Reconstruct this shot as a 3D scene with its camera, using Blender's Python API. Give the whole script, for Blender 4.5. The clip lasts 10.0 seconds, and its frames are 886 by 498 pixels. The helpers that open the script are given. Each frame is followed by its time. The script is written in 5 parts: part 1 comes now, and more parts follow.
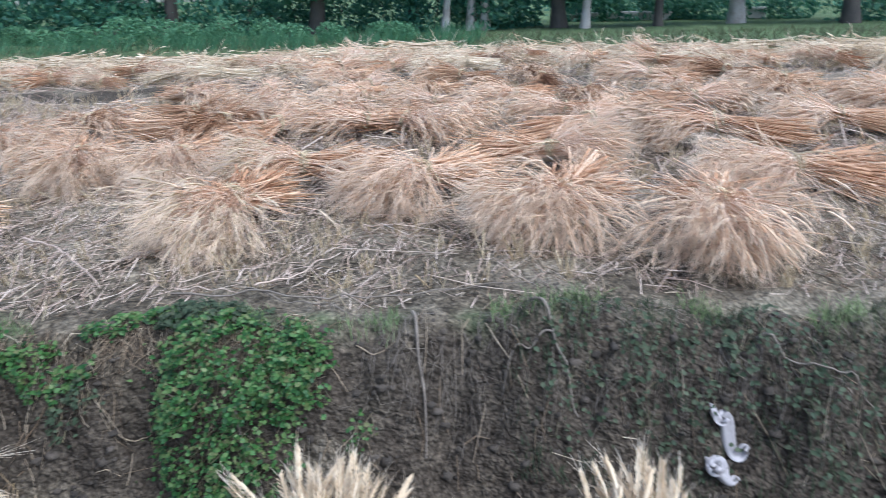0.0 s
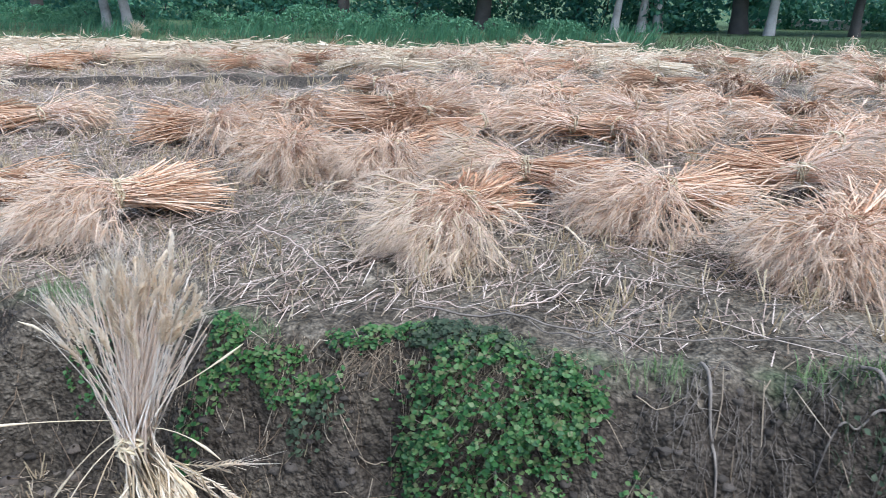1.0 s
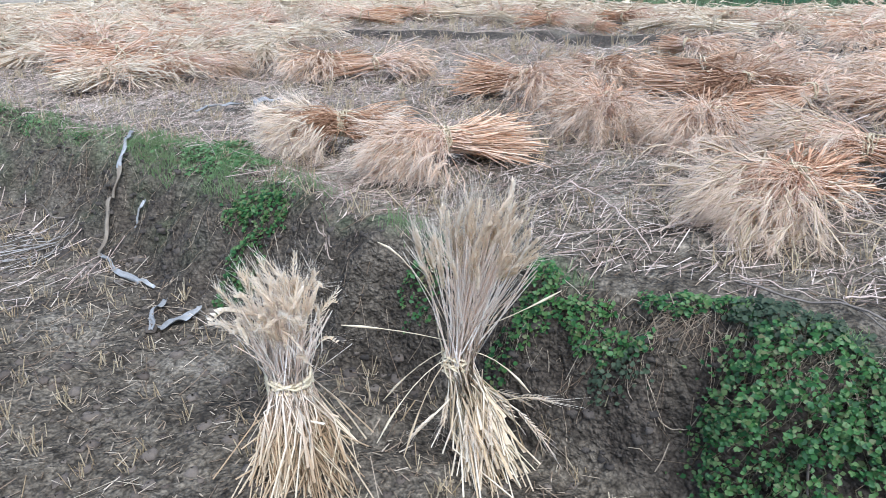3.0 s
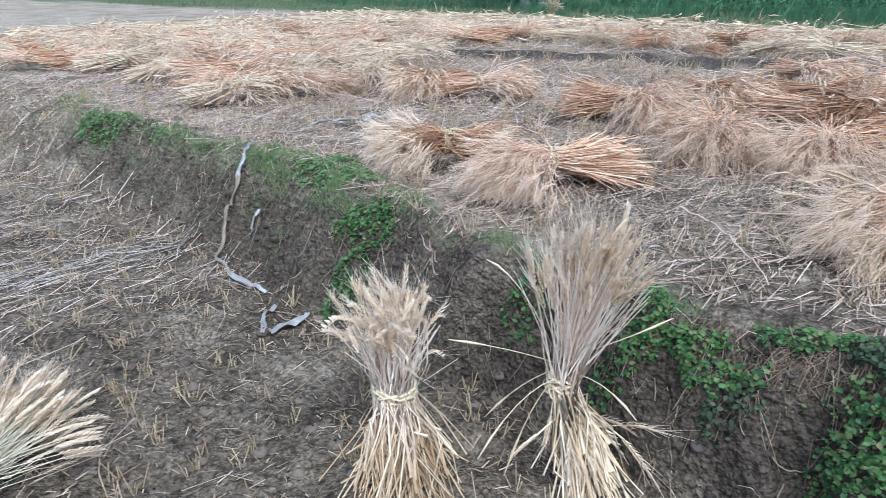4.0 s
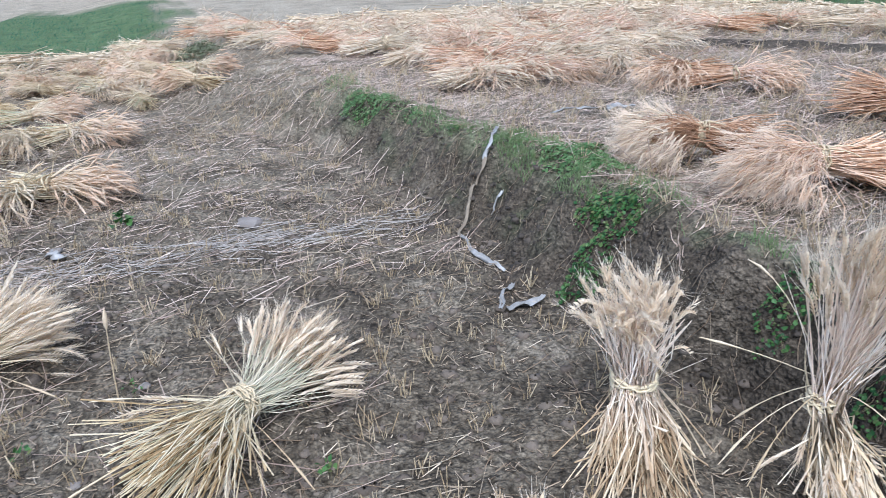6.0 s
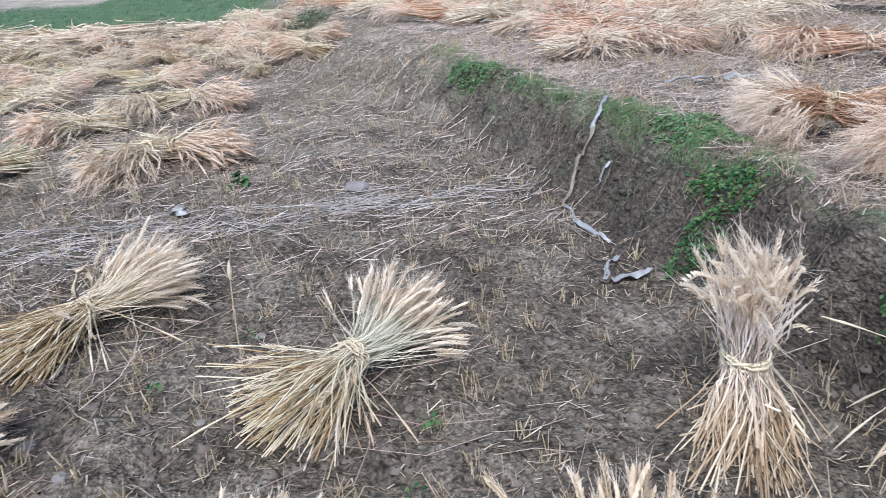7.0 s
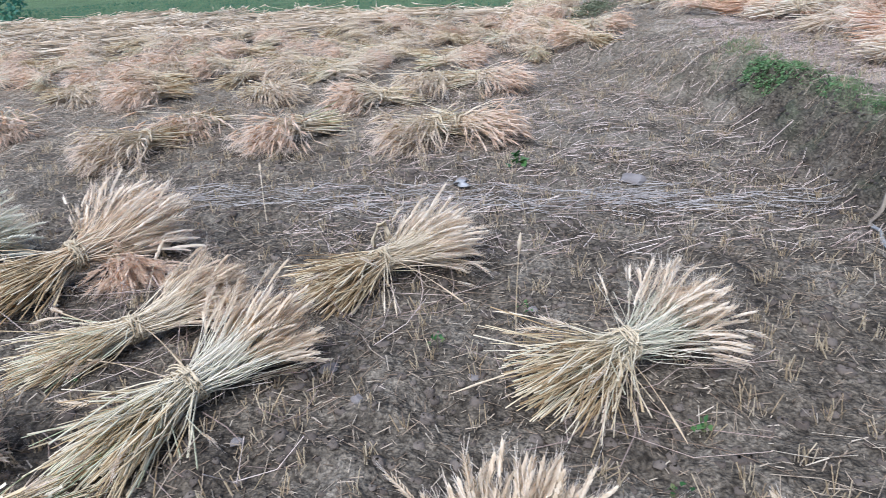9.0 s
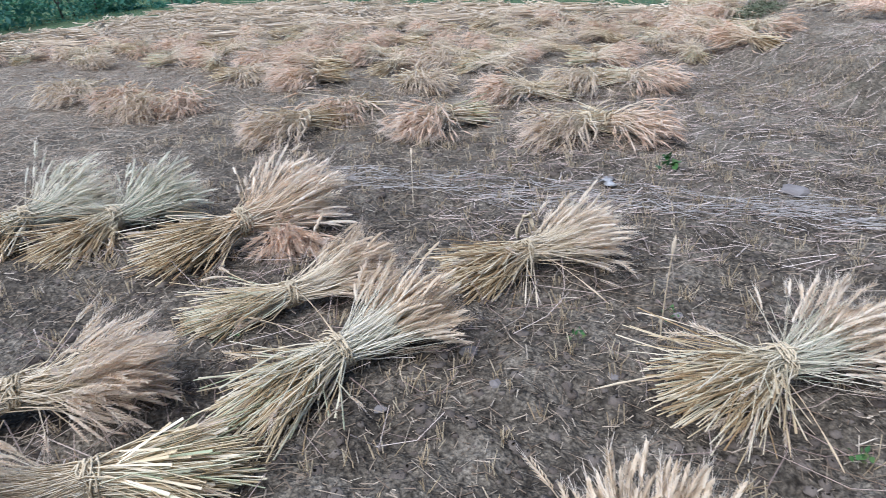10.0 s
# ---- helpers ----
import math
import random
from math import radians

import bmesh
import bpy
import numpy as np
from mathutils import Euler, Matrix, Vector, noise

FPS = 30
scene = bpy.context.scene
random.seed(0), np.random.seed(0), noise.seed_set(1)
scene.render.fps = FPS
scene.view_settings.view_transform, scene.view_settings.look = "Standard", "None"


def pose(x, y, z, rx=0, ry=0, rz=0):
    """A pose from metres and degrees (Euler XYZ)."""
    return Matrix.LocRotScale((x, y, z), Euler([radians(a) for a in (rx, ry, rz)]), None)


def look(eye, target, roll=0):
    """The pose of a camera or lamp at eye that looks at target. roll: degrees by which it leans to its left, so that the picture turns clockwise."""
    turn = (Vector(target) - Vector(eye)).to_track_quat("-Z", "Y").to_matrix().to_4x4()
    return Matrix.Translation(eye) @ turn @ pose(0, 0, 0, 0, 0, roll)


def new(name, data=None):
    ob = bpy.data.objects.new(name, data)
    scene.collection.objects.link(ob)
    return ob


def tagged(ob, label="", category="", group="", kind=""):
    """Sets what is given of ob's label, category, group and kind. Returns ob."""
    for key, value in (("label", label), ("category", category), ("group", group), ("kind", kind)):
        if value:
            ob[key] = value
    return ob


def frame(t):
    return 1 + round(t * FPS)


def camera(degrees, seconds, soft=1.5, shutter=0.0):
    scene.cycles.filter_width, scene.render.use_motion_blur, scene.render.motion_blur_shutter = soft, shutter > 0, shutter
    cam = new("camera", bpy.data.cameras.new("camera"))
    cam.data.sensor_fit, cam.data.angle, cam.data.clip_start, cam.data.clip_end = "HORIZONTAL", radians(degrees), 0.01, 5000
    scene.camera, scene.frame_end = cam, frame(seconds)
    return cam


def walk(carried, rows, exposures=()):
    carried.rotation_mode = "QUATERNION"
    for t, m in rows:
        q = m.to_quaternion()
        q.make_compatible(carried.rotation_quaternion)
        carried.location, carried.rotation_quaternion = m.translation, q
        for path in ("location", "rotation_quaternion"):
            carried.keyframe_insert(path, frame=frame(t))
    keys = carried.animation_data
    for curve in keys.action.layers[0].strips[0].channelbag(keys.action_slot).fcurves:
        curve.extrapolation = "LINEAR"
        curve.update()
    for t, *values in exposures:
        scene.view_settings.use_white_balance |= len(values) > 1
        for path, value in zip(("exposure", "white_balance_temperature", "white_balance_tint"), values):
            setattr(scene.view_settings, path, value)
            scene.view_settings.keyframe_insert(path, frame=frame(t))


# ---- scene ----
cam = camera(64.3, 10.0, soft=0.85, shutter=0.27)
EXPOSURE, KELVIN, TINT = 1.38, 5420, 9.3
PATH = [
    (0, (0.3, 0.283, 1.491), (-0.004, 2.14, 0.813), -1.3),
    (0.3, (0.144, 0.308, 1.475), (-0.338, 2.136, 0.823), 0.2),
    (0.5, (-0.009, 0.437, 1.455), (-0.601, 2.224, 0.781), -0.4),
    (1, (-0.227, 0.461, 1.479), (-0.879, 2.224, 0.796), 0.7),
    (1.5, (-0.314, 0.407, 1.493), (-1.171, 2.079, 0.808), -0.8),
    (2, (-0.341, 0.364, 1.492), (-1.383, 1.908, 0.764), 0.7),
    (2.2, (-0.328, 0.347, 1.49), (-1.431, 1.83, 0.726), 0.6),
    (3.5, (-0.362, 0.275, 1.495), (-1.695, 1.557, 0.733), -0.5),
    (4, (-0.376, 0.238, 1.501), (-1.814, 1.414, 0.761), -0.5),
    (4.5, (-0.384, 0.204, 1.502), (-1.926, 1.236, 0.754), -1.0),
    (5, (-0.39, 0.177, 1.5), (-2.007, 1.082, 0.747), -1.7),
    (5.5, (-0.399, 0.15, 1.5), (-2.074, 0.949, 0.757), -1.7),
    (5.7, (-0.398, 0.129, 1.503), (-2.102, 0.868, 0.76), -1.8),
    (7, (-0.38, 0.046, 1.49), (-2.163, 0.434, 0.672), -3.1),
    (7.5, (-0.371, 0.002, 1.497), (-2.192, 0.216, 0.697), -3.9),
    (8, (-0.357, -0.044, 1.497), (-2.189, 0.008, 0.696), -4.2),
    (8.5, (-0.343, -0.082, 1.489), (-2.165, -0.199, 0.673), -3.7),
    (9, (-0.323, -0.135, 1.494), (-2.132, -0.41, 0.685), -3.2),
    (9.5, (-0.298, -0.174, 1.484), (-2.069, -0.622, 0.67), -3.1),
    (10, (-0.263, -0.218, 1.492), (-1.987, -0.834, 0.686), -2.5),
]
walk(cam, [(t, look(eye, target, roll)) for t, eye, target, roll in PATH], exposures=[(0.0, EXPOSURE - 0.15, KELVIN + 20, TINT), (1.2, EXPOSURE - 0.11, KELVIN - 10, TINT), (2.0, EXPOSURE - 0.11, KELVIN - 50, TINT), (4.5, EXPOSURE - 0.18, KELVIN - 20, TINT), (7.5, EXPOSURE - 0.18, KELVIN + 50, TINT + 3.5), (8.5, EXPOSURE - 0.21, KELVIN + 40, TINT + 4), (10.0, EXPOSURE - 0.38, KELVIN - 10, TINT + 3.5)])

# ---- sky and sun: a soft evening light under thin cloud ----
SUN_TURN, SUN_HEIGHT = 115.0, 58.0
world = bpy.data.worlds.new("evening_sky")
scene.world = world
world.use_nodes = True
wn = world.node_tree.nodes
sky = wn.new("ShaderNodeTexSky")
sky.sky_type, sky.sun_disc = "NISHITA", False
sky.sun_elevation, sky.sun_rotation = radians(SUN_HEIGHT), radians(SUN_TURN)
world.node_tree.links.new(sky.outputs[0], wn["Background"].inputs[0])
wn["Background"].inputs[1].default_value = 0.097
sky.dust_density, sky.air_density = 1.5, 1.0
sun = new("sun", bpy.data.lights.new("sun", "SUN"))
sun.data.energy, sun.data.angle, sun.data.color = 2.4, radians(60), (0.97, 0.97, 0.965)
# sky.sun_rotation turns clockwise from +y, seen from above
_a, _e = radians(SUN_TURN), radians(SUN_HEIGHT)
sun_from = Vector((math.sin(_a) * math.cos(_e), math.cos(_a) * math.cos(_e), math.sin(_e)))
sun.matrix_world = look(sun_from * 50, (0, 0, 0))
tagged(sun, kind="structure")


# ---- materials ----
def material(name, colors, rough=0.9, random_by="", scale=20.0, detail_scale=140.0, bump=0.0, spread=0.25, translucent=0.0, metal=0.0, spec=0.3, foot=(), foot_span=(0, -0.18, 0.06)):
    """Colours mixed by noise at two scales, and by each island or object."""
    m = bpy.data.materials.new(name)
    m.use_nodes = True
    nt = m.node_tree
    n, l = nt.nodes, nt.links
    bsdf = n["Principled BSDF"]
    bsdf.inputs["Roughness"].default_value = rough
    bsdf.inputs["Metallic"].default_value = metal
    bsdf.inputs["Specular IOR Level"].default_value = spec
    geo, co = n.new("ShaderNodeNewGeometry"), n.new("ShaderNodeTexCoord")
    coarse, fine = n.new("ShaderNodeTexNoise"), n.new("ShaderNodeTexNoise")
    for tex, sc in ((coarse, scale), (fine, detail_scale)):
        tex.inputs["Scale"].default_value = sc
        tex.inputs["Detail"].default_value = 5.0
        l.new(geo.outputs["Position"] if not random_by else co.outputs["Object"], tex.inputs["Vector"])
    ramp = n.new("ShaderNodeValToRGB")
    while len(ramp.color_ramp.elements) < len(colors):
        ramp.color_ramp.elements.new(0.5)
    for i, c in enumerate(colors):
        ramp.color_ramp.elements[i].position = 0.25 + 0.5 * i / max(1, len(colors) - 1) if not random_by else i / max(1, len(colors) - 1)
        ramp.color_ramp.elements[i].color = (*c, 1)
    if random_by:
        mix = n.new("ShaderNodeMath")
        mix.operation = "MULTIPLY_ADD"
        mix.inputs[1].default_value = 0.75
        l.new(geo.outputs["Random Per Island"], mix.inputs[0])
        part_of = n.new("ShaderNodeMath")
        part_of.operation = "MULTIPLY"
        part_of.inputs[1].default_value = 0.3
        if random_by == "both":
            info = n.new("ShaderNodeObjectInfo")
            l.new(info.outputs["Random"], part_of.inputs[0])
        else:
            l.new(coarse.outputs[0], part_of.inputs[0])
        l.new(part_of.outputs[0], mix.inputs[2])
        l.new(mix.outputs[0], ramp.inputs[0])
        tint = mix.outputs[0]
    else:
        l.new(coarse.outputs[0], ramp.inputs[0])
    colour = ramp.outputs[0]
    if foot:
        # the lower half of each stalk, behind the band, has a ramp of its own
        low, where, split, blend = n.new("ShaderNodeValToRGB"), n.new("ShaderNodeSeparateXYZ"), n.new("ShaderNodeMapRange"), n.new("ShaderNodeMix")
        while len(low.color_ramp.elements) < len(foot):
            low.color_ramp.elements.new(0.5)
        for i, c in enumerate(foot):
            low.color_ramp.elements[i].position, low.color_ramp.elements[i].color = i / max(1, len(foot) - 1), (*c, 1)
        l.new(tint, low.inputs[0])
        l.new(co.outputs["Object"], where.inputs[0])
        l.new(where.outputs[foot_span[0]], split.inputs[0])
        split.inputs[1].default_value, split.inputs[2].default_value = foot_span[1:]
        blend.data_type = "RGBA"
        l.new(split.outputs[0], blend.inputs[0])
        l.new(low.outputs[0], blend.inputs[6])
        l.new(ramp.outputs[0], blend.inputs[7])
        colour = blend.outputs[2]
    shade = n.new("ShaderNodeMapRange")
    shade.inputs[3].default_value, shade.inputs[4].default_value = 1 - spread, 1 + spread
    l.new(fine.outputs[0], shade.inputs[0])
    mul = n.new("ShaderNodeMix")
    mul.data_type, mul.blend_type = "RGBA", "MULTIPLY"
    mul.inputs[0].default_value = 1.0
    l.new(colour, mul.inputs[6])
    l.new(shade.outputs[0], mul.inputs[7])
    l.new(mul.outputs[2], bsdf.inputs["Base Color"])
    if bump:
        b = n.new("ShaderNodeBump")
        b.inputs["Strength"].default_value = 0.8
        b.inputs["Distance"].default_value = bump
        l.new(fine.outputs[0], b.inputs["Height"])
        l.new(b.outputs[0], bsdf.inputs["Normal"])
    if translucent:
        tr, add = n.new("ShaderNodeBsdfTranslucent"), n.new("ShaderNodeMixShader")
        add.inputs[0].default_value = translucent
        l.new(mul.outputs[2], tr.inputs[0])
        l.new(bsdf.outputs[0], add.inputs[1])
        l.new(tr.outputs[0], add.inputs[2])
        l.new(add.outputs[0], n["Material Output"].inputs[0])
    return m


STALK_PALE = material("pale_wheat_straw", [(0.13, 0.070, 0.032), (0.35, 0.230, 0.118), (0.56, 0.42, 0.25), (0.76, 0.635, 0.445), (0.25, 0.33, 0.20)], 0.5, "both", 9, 60, translucent=0.18)
STALK_RED = material("ripe_wheat_straw", [(0.30, 0.145, 0.074), (0.66, 0.40, 0.235), (0.84, 0.605, 0.425), (0.91, 0.75, 0.59), (0.62, 0.345, 0.19)], 0.5, "both", 9, 60, translucent=0.22, foot=[(0.26, 0.115, 0.052), (0.54, 0.295, 0.155), (0.73, 0.48, 0.295), (0.85, 0.65, 0.46)])
EAR_PALE = material("pale_wheat_ear", [(0.52, 0.385, 0.235), (0.71, 0.565, 0.38), (0.83, 0.70, 0.51)], 0.7, "both", 30, 200, translucent=0.35)
EAR_RED = material("ripe_wheat_ear", [(0.58, 0.385, 0.235), (0.79, 0.585, 0.40), (0.89, 0.73, 0.55)], 0.7, "both", 30, 200, translucent=0.4)
AWN = material("wheat_awns", [(0.68, 0.52, 0.375), (0.87, 0.735, 0.575)], 0.7, "both", 30, 200, translucent=0.55)
TIE = material("straw_band", [(0.40, 0.30, 0.17), (0.68, 0.56, 0.37)], 0.6, "", 40, 160, bump=0.004)
TIE_PALE = material("pale_straw_band", [(0.52, 0.40, 0.23), (0.80, 0.68, 0.46)], 0.6, "", 40, 160, bump=0.004)
LITTER = material("loose_straw", [(0.10, 0.066, 0.040), (0.18, 0.125, 0.077), (0.26, 0.193, 0.125), (0.37, 0.292, 0.20), (0.55, 0.46, 0.335)], 0.7, "island", 6, 60)
LITTER_PALE = material("bleached_straw", [(0.165, 0.110, 0.082), (0.335, 0.240, 0.183), (0.52, 0.402, 0.315), (0.71, 0.588, 0.475)], 0.7, "island", 6, 60)
STUBBLE = material("cut_stubble", [(0.28, 0.19, 0.10), (0.46, 0.35, 0.20), (0.62, 0.51, 0.34)], 0.7, "island", 6, 60)
CLOD = material("dry_clod", [(0.066, 0.050, 0.037), (0.108, 0.084, 0.062), (0.165, 0.133, 0.101)], 0.95, "island", 30, 220, bump=0.003)
# clods of the bank: damp earth with the face's shade in its colour
CLOD_DAMP_SHADE = material("damp_shaded_clod", [(0.028, 0.023, 0.018), (0.052, 0.042, 0.032), (0.088, 0.071, 0.055)], 0.95, "island", 30, 220, bump=0.003)
LEAF = material("weed_leaf", [(0.007, 0.024, 0.006), (0.020, 0.068, 0.016), (0.052, 0.132, 0.030), (0.105, 0.165, 0.050), (0.14, 0.105, 0.05)], 0.5, "island", 12, 90, translucent=0.22)
LEAF_LIGHT = material("light_weed_leaf", [(0.030, 0.070, 0.020), (0.075, 0.150, 0.045), (0.135, 0.225, 0.080), (0.21, 0.265, 0.125)], 0.55, "island", 12, 90, translucent=0.25)
DULL = material("dull_leaf", [(0.025, 0.04, 0.02), (0.045, 0.065, 0.032), (0.08, 0.09, 0.05)], 0.7, "island", 12, 90, translucent=0.15)
STEM = material("weed_stem", [(0.10, 0.11, 0.05), (0.2, 0.15, 0.09)], 0.7, "island", 12, 90)
GRASS = material("grass_blade", [(0.13, 0.205, 0.075), (0.205, 0.30, 0.115), (0.34, 0.37, 0.20)], 0.6, "island", 5, 60, translucent=0.3)
VERGE = material("verge_grass", [(0.095, 0.105, 0.058), (0.135, 0.155, 0.08), (0.20, 0.185, 0.115)], 0.7, "island", 5, 60, translucent=0.2)
STRIP = material("strip_grass", [(0.016, 0.085, 0.050), (0.028, 0.122, 0.070), (0.060, 0.145, 0.080)], 0.7, "island", 5, 60, translucent=0.2)
STALK_LIGHT = material("sun_bleached_wheat_straw", [(0.48, 0.345, 0.20), (0.72, 0.57, 0.385), (0.83, 0.70, 0.51), (0.89, 0.795, 0.62)], 0.5, "both", 9, 60, translucent=0.25)
AWN_CREAM = material("cream_wheat_awns", [(0.76, 0.62, 0.46), (0.92, 0.82, 0.66)], 0.7, "both", 30, 200, translucent=0.55)
STALK_BROWN = material("weathered_wheat_straw", [(0.15, 0.070, 0.034), (0.36, 0.19, 0.098), (0.54, 0.325, 0.185), (0.70, 0.49, 0.32)], 0.55, "both", 9, 60, translucent=0.18)
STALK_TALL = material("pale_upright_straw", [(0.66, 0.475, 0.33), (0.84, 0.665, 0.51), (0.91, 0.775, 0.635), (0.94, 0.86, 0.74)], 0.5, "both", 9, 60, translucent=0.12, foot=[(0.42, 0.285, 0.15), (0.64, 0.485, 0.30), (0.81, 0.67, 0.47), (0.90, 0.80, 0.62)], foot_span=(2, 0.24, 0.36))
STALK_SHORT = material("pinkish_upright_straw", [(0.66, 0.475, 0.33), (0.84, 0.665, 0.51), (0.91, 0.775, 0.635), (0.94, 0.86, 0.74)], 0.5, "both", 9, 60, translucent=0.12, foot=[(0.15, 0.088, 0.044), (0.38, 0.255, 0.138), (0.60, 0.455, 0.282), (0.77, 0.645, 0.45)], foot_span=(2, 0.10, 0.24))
GOLDEN_FOOT = [(0.20, 0.115, 0.048), (0.45, 0.305, 0.145), (0.66, 0.515, 0.295), (0.82, 0.70, 0.485), (0.42, 0.44, 0.24)]
STALK_FIELD = material("field_wheat_straw", [(0.45, 0.325, 0.175), (0.67, 0.525, 0.33), (0.80, 0.67, 0.465), (0.87, 0.765, 0.57)], 0.5, "both", 9, 60, translucent=0.2, foot=GOLDEN_FOOT)
STALK_GREEN = material("half_green_wheat_straw", [(0.36, 0.40, 0.265), (0.60, 0.545, 0.375), (0.77, 0.67, 0.485), (0.86, 0.76, 0.58)], 0.5, "both", 9, 60, translucent=0.2, foot=GOLDEN_FOOT)
STALK_TAWNY = material("tawny_wheat_straw", [(0.50, 0.32, 0.17), (0.72, 0.53, 0.33), (0.83, 0.67, 0.47), (0.88, 0.77, 0.58)], 0.5, "both", 9, 60, translucent=0.2, foot=GOLDEN_FOOT)
EAR_GREEN = material("grey_green_wheat_ear", [(0.52, 0.50, 0.37), (0.69, 0.64, 0.48), (0.82, 0.75, 0.59)], 0.7, "both", 30, 200, translucent=0.35)
SWATH = material("grey_bleached_straw", [(0.16, 0.135, 0.11), (0.28, 0.245, 0.205), (0.40, 0.355, 0.30), (0.54, 0.485, 0.41)], 0.7, "island", 6, 60)
EAR_CREAM = material("cream_wheat_ear", [(0.66, 0.52, 0.355), (0.83, 0.70, 0.52), (0.91, 0.81, 0.65)], 0.7, "both", 30, 200, translucent=0.42)
EAR_BROWN = material("weathered_wheat_ear", [(0.40, 0.25, 0.145), (0.60, 0.42, 0.27), (0.76, 0.58, 0.41)], 0.7, "both", 30, 200, translucent=0.3)
FOLIAGE = material("tree_leaf", [(0.034, 0.115, 0.085), (0.066, 0.185, 0.118), (0.12, 0.255, 0.12)], 0.6, "island", 3, 40, translucent=0.35)
BUSH = material("bush_leaf", [(0.062, 0.158, 0.090), (0.098, 0.225, 0.112), (0.16, 0.28, 0.135)], 0.6, "island", 3, 40, translucent=0.3)
BARK = material("pale_bark", [(0.22, 0.19, 0.16), (0.38, 0.34, 0.30), (0.5, 0.46, 0.42)], 0.9, "", 3, 30, bump=0.01)
BARK_DARK = material("dark_bark", [(0.05, 0.045, 0.04), (0.10, 0.085, 0.07)], 0.9, "", 3, 30, bump=0.01)
PLASTIC = material("dusty_plastic", [(0.16, 0.148, 0.13), (0.275, 0.263, 0.24), (0.40, 0.392, 0.372)], 0.45, "", 14, 90, spec=0.5)
CLOD_TAN = material("earth_caked_plastic", [(0.15, 0.115, 0.08), (0.26, 0.215, 0.155)], 0.85, "", 14, 90)
WHITE = material("white_plastic", [(0.23, 0.21, 0.205), (0.37, 0.335, 0.325)], 0.5, "", 14, 90, spec=0.5)
STONE = material("dry_earth_stone", [(0.15, 0.125, 0.105), (0.24, 0.21, 0.18)], 0.9, "", 12, 90, bump=0.004)
ROOT = material("dry_root", [(0.13, 0.105, 0.082), (0.24, 0.20, 0.16)], 0.85, "", 20, 120, bump=0.002)
PLASTER = material("pale_plaster", [(0.5, 0.48, 0.45), (0.66, 0.64, 0.6)], 0.9, "", 1, 12)


